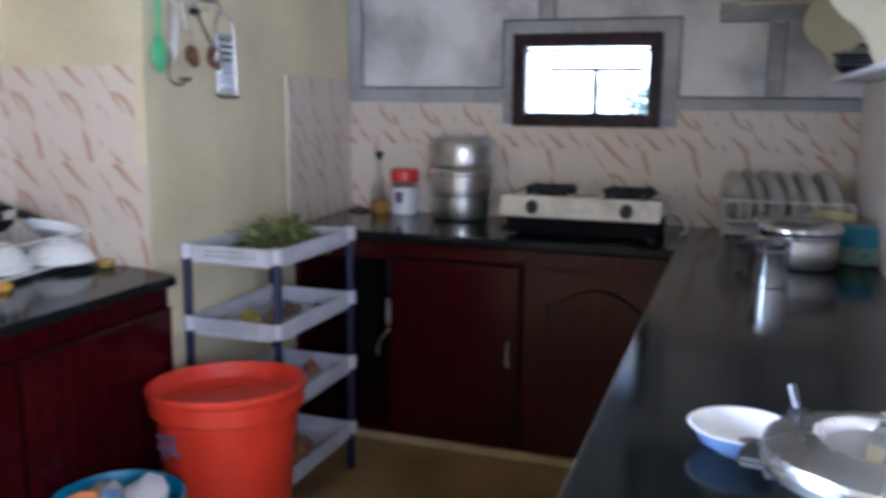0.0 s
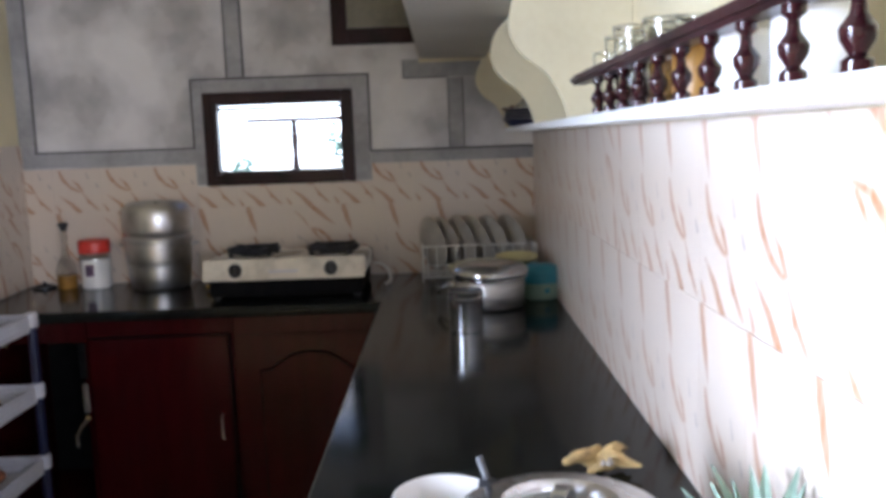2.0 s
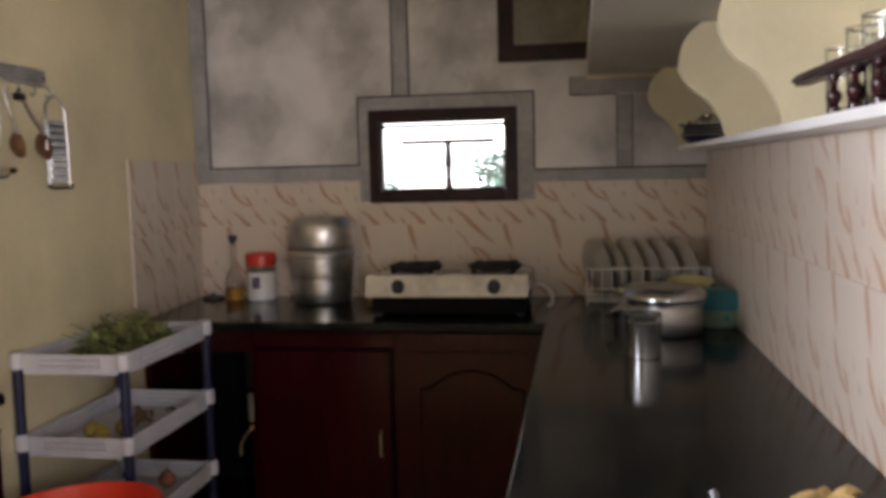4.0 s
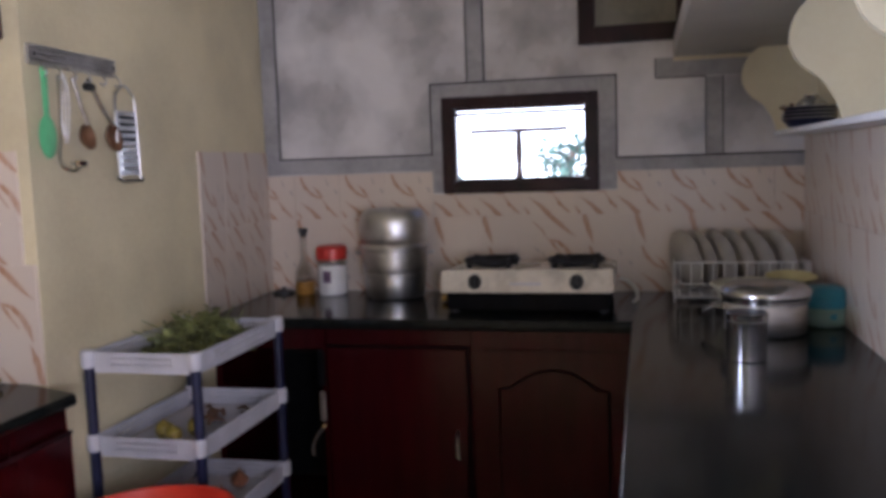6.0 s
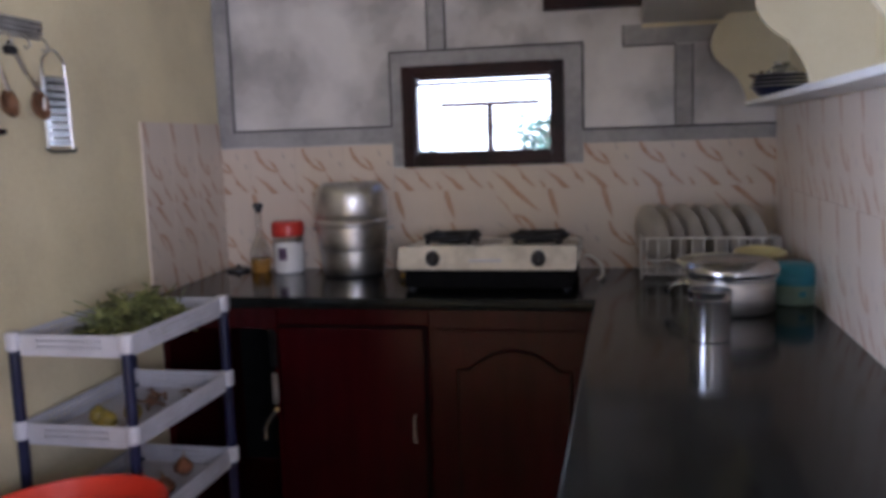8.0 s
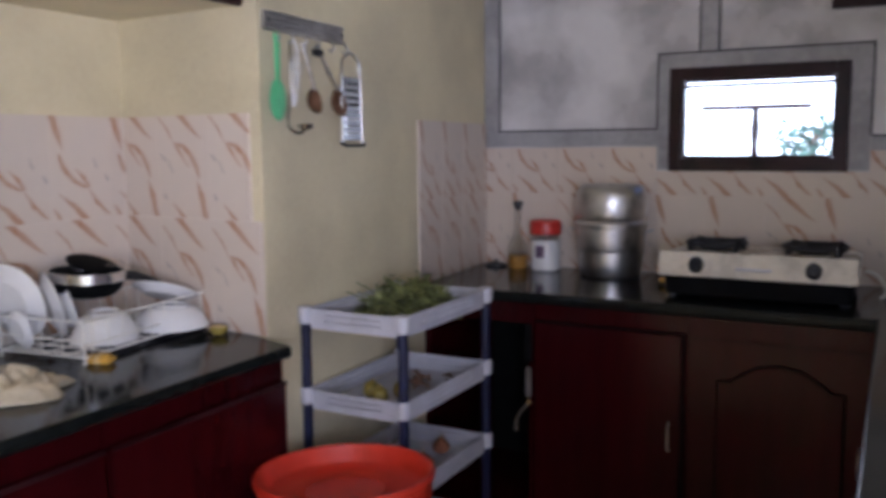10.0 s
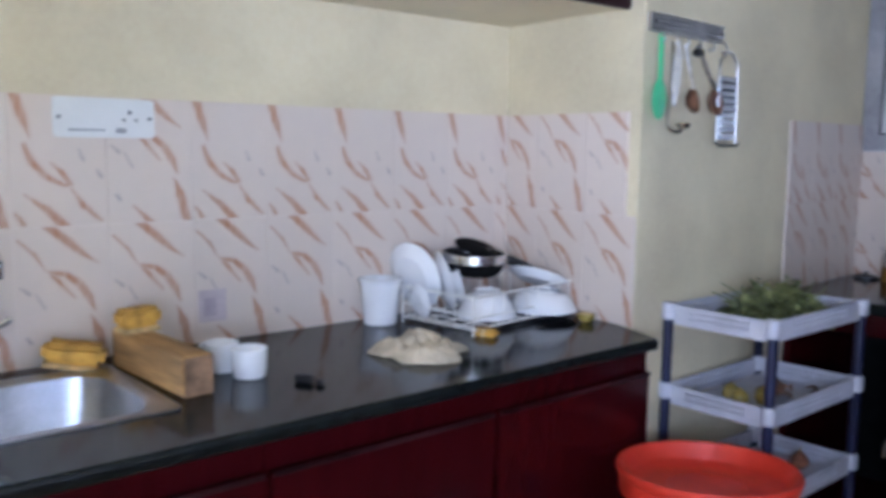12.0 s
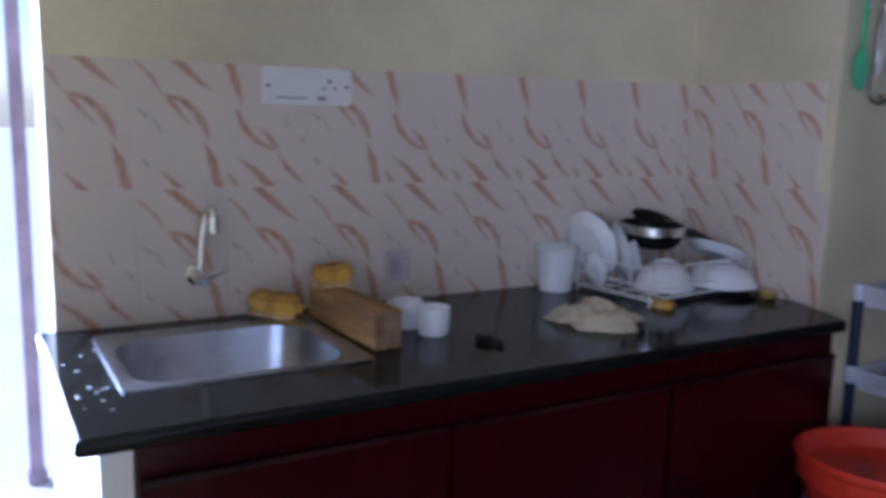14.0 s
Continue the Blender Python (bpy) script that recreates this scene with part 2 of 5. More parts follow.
M = {
    "cream": material("cream_wall_paint", (0.70, 0.615, 0.40), 0.55, vary=0.08, scale=2.2, fine=60, bump=0.08),
    "cream_board": material("cream_enamel_paint", (0.70, 0.63, 0.44), 0.45, vary=0.06, scale=2.5, fine=70, bump=0.02),
    "white_paint": material("white_paint", (0.78, 0.78, 0.76), 0.5, vary=0.05, scale=3, fine=80),
    "loft": material("loft_paint", (0.60, 0.585, 0.54), 0.55, vary=0.06, scale=2.5, fine=70),
    "ceiling": material("ceiling_paint", (0.75, 0.72, 0.64), 0.7, vary=0.05, scale=1.2, fine=90),
    "grey": material("stained_grey_paint", (0.62, 0.60, 0.60), 0.27, vary=0.18, scale=2.4, fine=7, bump=0.02, dark=(0.29, 0.28, 0.285)),
    "grey_band": material("grey_band_paint", (0.36, 0.352, 0.36), 0.4, vary=0.12, scale=5, fine=40, bump=0.05),
    "dull_metal": material("dull_grey_metal", (0.13, 0.13, 0.135), 0.45, 1.0, vary=0.15, scale=12, fine=90),
    # near-black for black metal, also for shade under the stove and in the recess
    "soot": material("matte_black_and_shade", (0.006, 0.006, 0.006), 0.8, vary=0.2, scale=20, fine=90, spec=0.1),
    "sink_steel": material("worn_sink_steel", (0.42, 0.42, 0.43), 0.30, 1.0, vary=0.12, scale=9, fine=140, bump=0.01),
    "bright_white": material("glossy_white_plastic", (0.74, 0.735, 0.70), 0.3, vary=0.03, scale=9, fine=70),
    # near-black standing in for the shade in door gaps and panel grooves
    "gap": material("gap_shade_black", (0.006, 0.0015, 0.0018), 0.8, vary=0.2, scale=9, fine=60, spec=0.1),
    "groove": material("dark_groove", (0.045, 0.045, 0.05), 0.7, vary=0.2, scale=9, fine=60),
    "worn_groove": material("worn_groove_paint", (0.15, 0.148, 0.152), 0.7, vary=0.25, scale=9, fine=60),
    "grout": material("grout", (0.66, 0.58, 0.51), 0.8, vary=0.12, scale=8, fine=120),
    "tile_a": tile_material(PRINT_A),
    "tile_b": tile_material(PRINT_B),
    "granite": material("black_granite", (0.008, 0.0095, 0.009), 0.115, vary=0.16, scale=30, fine=420, bump=0.0, spec=0.165),
    # paler, glossier copy of the granite, the door's sheen put into its colour
    "granite_edge": material("granite_edge_sheen", (0.012, 0.0155, 0.0145), 0.22, vary=0.16, scale=30, fine=420, bump=0.0, spec=0.55),
    "maroon": material("maroon_lacquered_wood", (0.029, 0.0019, 0.0031), 0.20, vary=0.08, scale=5, fine=60, bump=0.01, spec=0.24, stretch=(4, 4, 0.5)),
    "dark_wood": material("dark_brown_wood", (0.024, 0.0072, 0.0080), 0.35, vary=0.3, scale=9, fine=90, bump=0.03, spec=0.25),
    "turned": material("varnished_turned_wood", (0.030, 0.0075, 0.0095), 0.14, vary=0.2, scale=14, fine=90, bump=0.01, spec=0.5),
    "floor": material("ochre_floor", (0.30, 0.19, 0.075), 0.32, vary=0.18, scale=3, fine=30, bump=0.01),
    "steel": material("stainless_steel", (0.56, 0.57, 0.58), 0.17, 1.0, vary=0.06, scale=7, fine=140, bump=0.01),
    "satin": material("satin_worn_steel", (0.56, 0.56, 0.565), 0.27, 1.0, vary=0.08, scale=7, fine=160, bump=0.015),
    "aluminium": material("scratched_aluminium", (0.62, 0.61, 0.595), 0.34, 1.0, vary=0.16, scale=9, fine=120, bump=0.02),
    "brushed": material("brushed_steel", (0.58, 0.56, 0.53), 0.38, 1.0, vary=0.10, scale=9, fine=160, bump=0.01, stretch=(1, 1, 6)),
    "brass": material("dull_brass", (0.50, 0.33, 0.10), 0.35, 1.0, vary=0.15, scale=20, fine=90),
    "black_iron": material("black_cast_iron", (0.015, 0.015, 0.016), 0.5, vary=0.3, scale=25, fine=150, bump=0.03),
    "black": material("black_plastic", (0.012, 0.012, 0.014), 0.35, vary=0.2, scale=15, fine=90),
    "enamel": material("cream_enamel", (0.64, 0.59, 0.49), 0.27, vary=0.10, scale=9, fine=70),
    "white_plastic": material("white_plastic", (0.53, 0.525, 0.57), 0.4, vary=0.06, scale=9, fine=70),
    "china": material("white_china", (0.80, 0.79, 0.78), 0.15, vary=0.03, scale=9, fine=60, bump=0.0),
    "wire": material("white_coated_wire", (0.78, 0.76, 0.70), 0.35, vary=0.05, scale=20, fine=90),
    "navy": material("navy_plastic", (0.012, 0.015, 0.048), 0.35, vary=0.15, scale=12, fine=80),
    "red": material("red_plastic", (0.62, 0.040, 0.015), 0.33, vary=0.08, scale=5, fine=60),
    "red_lid": material("red_lid_plastic", (0.62, 0.045, 0.03), 0.35, vary=0.08, scale=12, fine=60),
    "blue": material("blue_plastic", (0.012, 0.22, 0.40), 0.33, vary=0.1, scale=6, fine=60),
    "cyan": material("cyan_plastic", (0.03, 0.26, 0.36), 0.35, vary=0.1, scale=12, fine=60),
    "pale_green": material("pale_green_plastic", (0.28, 0.42, 0.34), 0.35, vary=0.1, scale=12, fine=60),
    "green": material("bright_green_plastic", (0.12, 0.50, 0.22), 0.35, vary=0.1, scale=12, fine=60),
    "herb": material("green_leaves", (0.17, 0.185, 0.06), 0.55, vary=0.35, scale=30, fine=120),
    "tree": material("tree_leaves", (0.12, 0.24, 0.19), 0.55, vary=0.35, scale=3, fine=30),
    "bark": material("grey_bark", (0.16, 0.12, 0.09), 0.85, vary=0.3, scale=9, fine=60, bump=0.2),
    "sponge": material("yellow_sponge", (0.58, 0.33, 0.045), 0.9, vary=0.2, scale=25, fine=180, bump=0.2),
    "timber": material("pale_timber", (0.34, 0.19, 0.055), 0.7, vary=0.28, scale=6, fine=40, bump=0.05, stretch=(0.4, 4, 4)),
    "timber_end": material("timber_end_grain", (0.25, 0.15, 0.08), 0.8, vary=0.25, scale=20, fine=120, bump=0.06),
    "rag": material("beige_cloth", (0.55, 0.47, 0.33), 0.9, vary=0.18, scale=18, fine=220, bump=0.15),
    "husk": material("dried_yellow_husk", (0.56, 0.40, 0.17), 0.7, vary=0.25, scale=20, fine=120, bump=0.1),
    "wood_spoon": material("coconut_shell", (0.14, 0.065, 0.03), 0.5, vary=0.25, scale=25, fine=140, bump=0.05),
    "chrome": material("chrome", (0.75, 0.75, 0.76), 0.08, 1.0, vary=0.03, scale=9, fine=60, bump=0.0),
    "chrome_dull": material("bright_pressed_steel", (0.78, 0.78, 0.78), 0.24, 1.0, vary=0.05, scale=12, fine=90, bump=0.01),
    "glass": glass("clear_glass", (0.97, 0.98, 0.97)),
    "oil": glass("oil_glass", (0.75, 0.42, 0.08), 0.05),
    "frost": material("frosted_dark_pane", (0.20, 0.19, 0.15), 0.35, vary=0.12, scale=5, fine=40),
    "earth": material("pale_dry_ground", (0.56, 0.53, 0.48), 0.9, vary=0.03, scale=1.5, fine=20, bump=0.0),
    "concrete": material("pale_concrete", (0.62, 0.60, 0.56), 0.8, vary=0.1, scale=3, fine=50, bump=0.08),
    "purple_wood": material("painted_post", (0.34, 0.27, 0.37), 0.5, vary=0.15, scale=5, fine=50),
    "pineapple": material("pineapple_skin", (0.30, 0.17, 0.04), 0.6, vary=0.3, scale=40, fine=150, bump=0.2),
    "crown": material("pineapple_leaf", (0.26, 0.36, 0.28), 0.5, vary=0.2, scale=20, fine=90),
    "blue_grey": material("pale_blue_glaze", (0.13, 0.19, 0.32), 0.2, vary=0.06, scale=9, fine=60),
    "lemon": material("lemon_skin", (0.33, 0.25, 0.045), 0.45, vary=0.12, scale=30, fine=180, bump=0.06),
    "onion": material("brown_onion_skin", (0.22, 0.085, 0.04), 0.5, vary=0.3, scale=20, fine=90, stretch=(3, 3, 0.6)),
    "wrapper_blue": material("blue_wrapper", (0.18, 0.30, 0.55), 0.3, vary=0.2, scale=20, fine=60),
    "wrapper_orange": material("orange_wrapper", (0.60, 0.22, 0.07), 0.35, vary=0.2, scale=20, fine=60),
    "pale_yellow": material("pale_yellow_enamel", (0.60, 0.53, 0.25), 0.35, vary=0.06, scale=12, fine=60),
    "cream_plastic": material("cream_basin_plastic", (0.62, 0.60, 0.44), 0.4, vary=0.06, scale=9, fine=60),
    "melamine": material("cream_melamine", (0.42, 0.38, 0.32), 0.3, vary=0.08, scale=9, fine=60),
    "plinth": material("tan_cement", (0.46, 0.36, 0.20), 0.6, vary=0.12, scale=6, fine=60),
    "amber": material("amber_contents", (0.34, 0.17, 0.03), 0.4, vary=0.15, scale=20, fine=90),
    "sticker": material("pale_lilac", (0.52, 0.44, 0.44), 0.35, vary=0.06, scale=20, fine=90),
    "sticker_dark": material("darker_lilac", (0.42, 0.35, 0.37), 0.4, vary=0.06, scale=20, fine=90),
    "lilac": material("printed_box_card", (0.16, 0.10, 0.17), 0.6, vary=0.2, scale=30, fine=120),
}

# ---- mesh helpers ----


def solid(lo, hi, bevel=0.0):
    bm = bmesh.new()
    bmesh.ops.create_cube(bm, size=1.0)
    for v in bm.verts:
        v.co = Vector([lo[i] if v.co[i] < 0 else hi[i] for i in range(3)])
    if bevel:
        bmesh.ops.bevel(bm, geom=list(bm.edges), offset=bevel, segments=2, affect="EDGES")
    return bm


def merge(*bms):
    out = bmesh.new()
    for b in bms:
        me = bpy.data.meshes.new("tmp")
        b.to_mesh(me)
        out.from_mesh(me)
        bpy.data.meshes.remove(me)
        b.free()
    return out


def moved(bm, m):
    bmesh.ops.transform(bm, matrix=m, verts=bm.verts)
    return bm


def lathe(profile, seg=36, centre=(0, 0, 0)):
    """Turned about z from (radius, height) pairs."""
    bm = bmesh.new()
    rings = []
    for r, z in profile:
        if r < 1e-5:
            rings.append([bm.verts.new((centre[0], centre[1], centre[2] + z))])
        else:
            rings.append([bm.verts.new((centre[0] + r * math.cos(2 * math.pi * i / seg), centre[1] + r * math.sin(2 * math.pi * i / seg), centre[2] + z)) for i in range(seg)])
    for a, c in zip(rings, rings[1:]):
        for i in range(seg):
            j = (i + 1) % seg
            quad = [a[i % len(a)], a[j % len(a)], c[j % len(c)], c[i % len(c)]]
            quad = list(dict.fromkeys(quad))
            if len(quad) > 2:
                bm.faces.new(quad)
    bmesh.ops.recalc_face_normals(bm, faces=bm.faces)
    return bm


def tube(points, r, seg=8, closed=False):
    """A round rod along points."""
    bm = bmesh.new()
    pts = [Vector(p) for p in points]
    rings = []
    up = None
    for i, p in enumerate(pts):
        a = pts[i - 1] if (i or closed) else p
        c = pts[(i + 1) % len(pts)] if (i < len(pts) - 1 or closed) else p
        d = (c - a).normalized()
        if up is None:
            up = d.orthogonal().normalized()
        up = (up - d * up.dot(d)).normalized()
        side = d.cross(up)
        rad = r[i] if isinstance(r, (list, tuple)) else r
        rings.append([bm.verts.new(p + (up * math.cos(2 * math.pi * k / seg) + side * math.sin(2 * math.pi * k / seg)) * rad) for k in range(seg)])
    pairs = list(zip(rings, rings[1:])) + ([(rings[-1], rings[0])] if closed else [])
    for a, c in pairs:
        for k in range(seg):
            bm.faces.new((a[k], a[(k + 1) % seg], c[(k + 1) % seg], c[k]))
    if not closed:
        bm.faces.new(rings[0][::-1])
        bm.faces.new(rings[-1])
    bmesh.ops.recalc_face_normals(bm, faces=bm.faces)
    return bm


def prism(outline, axis, a, c, bevel=0.0):
    """An outline in the plane across axis ('x', 'y' or 'z'), drawn out from a to c."""
    def put(p, q):
        return {"x": (q, p[0], p[1]), "y": (p[0], q, p[1]), "z": (p[0], p[1], q)}[axis]
    bm = bmesh.new()
    one = [bm.verts.new(put(p, a)) for p in outline]
    two = [bm.verts.new(put(p, c)) for p in outline]
    bm.faces.new(one)
    bm.faces.new(two[::-1])
    for i in range(len(one)):
        j = (i + 1) % len(one)
        bm.faces.new((one[i], two[i], two[j], one[j]))
    bmesh.ops.recalc_face_normals(bm, faces=bm.faces)
    if bevel:
        bmesh.ops.bevel(bm, geom=list(bm.edges), offset=bevel, segments=2, affect="EDGES")
    return bm


def smooth_line(pts, steps=6):
    """A rounded line through points (Catmull-Rom)."""
    pts = [Vector(p) for p in pts]
    out = []
    for i in range(len(pts) - 1):
        p0, p1, p2, p3 = pts[max(0, i - 1)], pts[i], pts[i + 1], pts[min(len(pts) - 1, i + 2)]
        for k in range(steps):
            s = k / steps
            out.append(0.5 * ((2 * p1) + (p2 - p0) * s + (2 * p0 - 5 * p1 + 4 * p2 - p3) * s * s + (3 * p1 - p0 - 3 * p2 + p3) * s ** 3))
    out.append(pts[-1])
    return out


def mesh_object(name, bm, mat, shade=True):
    me = bpy.data.meshes.new(name)
    bm.to_mesh(me)
    bm.free()
    for m in (mat if isinstance(mat, (list, tuple)) else [mat]):
        me.materials.append(M[m])
    if shade:
        me.polygons.foreach_set("use_smooth", [True] * len(me.polygons))
        me.set_sharp_from_angle(angle=radians(35))
    return new(name, me)


def part(name, bm, mat, parent, label=""):
    ob = mesh_object(name, bm, mat)
    ob.parent = parent
    if label:
        ob["label"] = label
    return ob


def thing(name, label, category, group="", at=(0, 0, 0), turn=0):
    ob = new(name)
    ob.empty_display_size = 0.05
    ob.matrix_world = pose(*at, 0, 0, turn)
    return tagged(ob, label, category, group)


def structure(name, bm, mat, label, category=""):
    return tagged(mesh_object(name, bm, mat), label, category or name.split("_")[0], kind="structure")


# ---- the plan ----
X_LEFT, X_PIER, Y_PIER = -2.81, -2.33, -1.655     # sink wall, pier face at the back wall, nook end face at the sink wall
EDGE = (-2.22, -1.696)                             # outer corner of the pier, whose faces stand slightly askew
PIER_TURN = math.degrees(math.atan2(EDGE[0] - X_PIER, -EDGE[1]))
Y_END = -5.0                                       # wall behind the walk
H = 0.92                                           # counters
TILE_TOP = 1.556
CEIL = 2.75
T = 0.25

structure("floor", solid((X_LEFT - T, Y_END - T, -0.12), (T, T, 0.0)), "floor", "ochre polished kitchen floor", "floor")
structure("ceiling", solid((X_LEFT - T, Y_END - T, CEIL), (T, T, CEIL + 0.12)), "ceiling", "plain off-white plaster ceiling", "ceiling")

WX0, WX1, WZ0, WZ1 = -1.480, -0.822, 1.357, 1.760      # window opening
structure("wall_back", merge(
    solid((X_PIER - 0.0, 0, 0), (WX0, T, CEIL)), solid((WX1, 0, 0), (0, T, CEIL)),
    solid((WX0, 0, 0), (WX1, T, WZ0)), solid((WX0, 0, WZ1), (WX1, T, CEIL))), "grey", "grey stained painted wall behind the stove", "wall")
SWY0, SWY1, SWZ0, SWZ1 = -4.90, -4.00, 1.02, 1.86           # unseen side opening behind the walk, added to light the pier
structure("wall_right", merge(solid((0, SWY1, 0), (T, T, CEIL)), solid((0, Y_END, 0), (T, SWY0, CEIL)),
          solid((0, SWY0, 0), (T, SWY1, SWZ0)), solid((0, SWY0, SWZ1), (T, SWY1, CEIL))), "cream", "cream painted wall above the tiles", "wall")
structure("wall_pier", prism([(X_LEFT - T, Y_PIER), (X_LEFT, Y_PIER), EDGE, (X_PIER, 0.0), (X_PIER, T), (X_LEFT - T, T)], "z", 0, CEIL), "cream", "cream painted pier wall with utensil rail", "wall")
DY0, DY1, DZ1 = -4.62, -3.645, 2.05
structure("wall_left", merge(
    solid((X_LEFT - T, DY1, 0), (X_LEFT, Y_PIER, CEIL)), solid((X_LEFT - T, Y_END, 0), (X_LEFT, DY0, CEIL)),
    solid((X_LEFT - T, DY0, DZ1), (X_LEFT, DY1, CEIL))), "cream", "cream painted wall over the sink", "wall")
structure("wall_front", solid((X_LEFT - T, Y_END - T, 0), (T, Y_END, CEIL)), "cream", "plain cream painted wall", "wall")
structure("plinth", solid((X_PIER, -0.685, 0), (-0.70, -0.64, 0.035), 0.004), "plinth", "tan raised plinth under the cabinets", "trim")

# outside
structure("ground", solid((-60, -60, -0.40), (60, 80, -0.16)), "earth", "pale dry ground outside the house", "ground")
structure("veranda_floor", solid((-4.24, -6.5, -0.14), (X_LEFT - T, -2.2, -0.02), 0.01), "concrete", "pale sunlit concrete veranda floor", "floor")
# glowing panel added far off so the view through the window stays white
haze = bpy.data.materials.new("glowing_sky_panel")
haze.use_nodes = True
haze.node_tree.nodes["Principled BSDF"].inputs["Base Color"].default_value = (0.8, 0.85, 0.85, 1)
haze.node_tree.nodes["Principled BSDF"].inputs["Emission Color"].default_value = (0.90, 1.0, 1.0, 1)
haze.node_tree.nodes["Principled BSDF"].inputs["Emission Strength"].default_value = 1.5
M["haze"] = haze
structure("backdrop", solid((-50, 58.0, -0.16), (50, 58.3, 16.0)), "haze", "glowing white panel standing in for bright distant sky", "backdrop")
post = thing("veranda_post", "slim purple-brown painted post at the veranda edge", "post", at=(-4.19, -3.625, -0.02))
part("shaft", solid((-0.024, -0.024, 0), (0.024, 0.024, 2.6), 0.004), "purple_wood", post)
part("base", solid((-0.034, -0.034, 0), (0.034, 0.034, 0.05), 0.006), "purple_wood", post)

# ---- counters ----
ct = thing("stove_worktop", "polished black granite worktop in an L shape", "worktop")
part("back_slab", solid((X_PIER, -0.690, H - 0.035), (0, 0, H)), "granite", ct)
part("long_slab", solid((-0.673, -3.195, H - 0.035), (0, -0.6905, H)), "granite", ct)
part("nosing", prism([(-0.690, H - 0.040), (-0.690, H - 0.0004), (-0.694, H - 0.002), (-0.697, H - 0.008), (-0.697, H - 0.034), (-0.694, H - 0.040)], "x", X_PIER, -0.680), "granite", ct)
part("nosing", prism([(-0.673, H - 0.040), (-0.673, H - 0.0004), (-0.677, H - 0.002), (-0.680, H - 0.008), (-0.680, H - 0.034), (-0.677, H - 0.040)], "y", -3.20, -0.697), "granite_edge", ct)
part("end_nosing", prism([(-3.195, H - 0.040), (-3.195, H - 0.0004), (-3.199, H - 0.002), (-3.202, H - 0.008), (-3.202, H - 0.034), (-3.199, H - 0.040)], "x", -0.673, 0.0), "granite", ct)
ct2 = thing("sink_worktop", "polished black granite worktop with a cut-out for the sink", "worktop")
SX0, SX1, SY0, SY1 = -2.705, -2.295, -3.565, -3.075
xs, ys = (X_LEFT, SX0, SX1, -2.09), (-3.675, SY0, SY1, -1.70)
bm = bmesh.new()
END = (Y_PIER, -1.663, -1.692, -1.762)                  # the end runs along the nook and juts past the pier
lev = [[[bm.verts.new((x, END[i] if j == 3 else y, z)) for j, y in enumerate(ys)] for i, x in enumerate(xs)] for z in (H - 0.029, H)]
for i in range(3):
    for j in range(3):
        if (i, j) != (1, 1):
            for q in (0, 1):
                bm.faces.new((lev[q][i][j], lev[q][i + 1][j], lev[q][i + 1][j + 1], lev[q][i][j + 1]))
for k in range(3):
    for a, c in (((k, 0), (k + 1, 0)), ((k, 3), (k + 1, 3)), ((0, k), (0, k + 1)), ((3, k), (3, k + 1))):
        bm.faces.new((lev[0][a[0]][a[1]], lev[0][c[0]][c[1]], lev[1][c[0]][c[1]], lev[1][a[0]][a[1]]))
for a, c in (((1, 1), (2, 1)), ((2, 1), (2, 2)), ((2, 2), (1, 2)), ((1, 2), (1, 1))):
    bm.faces.new((lev[0][a[0]][a[1]], lev[0][c[0]][c[1]], lev[1][c[0]][c[1]], lev[1][a[0]][a[1]]))
bmesh.ops.recalc_face_normals(bm, faces=bm.faces)
part("slab", bm, "granite", ct2)
part("nosing", prism([(-2.090, H - 0.031), (-2.090, H - 0.0004), (-2.086, H - 0.002), (-2.082, H - 0.009), (-2.082, H - 0.025), (-2.086, H - 0.031)], "y", -3.675, -1.764), "granite", ct2)
part("end_nosing", prism([(-3.675, H - 0.031), (-3.675, H - 0.0004), (-3.679, H - 0.002), (-3.683, H - 0.009), (-3.683, H - 0.025), (-3.679, H - 0.031)], "x", X_LEFT, -2.090), "granite", ct2)


def raised_panel(x0, x1, z0, z1, arch):
    """Outline of a door panel, with a cathedral arch at its top."""
    if not arch:
        return [(x0, z0), (x1, z0), (x1, z1), (x0, z1)]
    w = x1 - x0
    top = [(x1, z1 - 0.07), (x1 - 0.10 * w, z1 - 0.07), (x1 - 0.18 * w, z1 - 0.045), (x1 - 0.32 * w, z1 - 0.012), (x1 - 0.5 * w, z1)]
    return [(x0, z0), (x1, z0)] + top + [(x0 + x1 - p[0], p[1]) for p in reversed(top[:-1])]


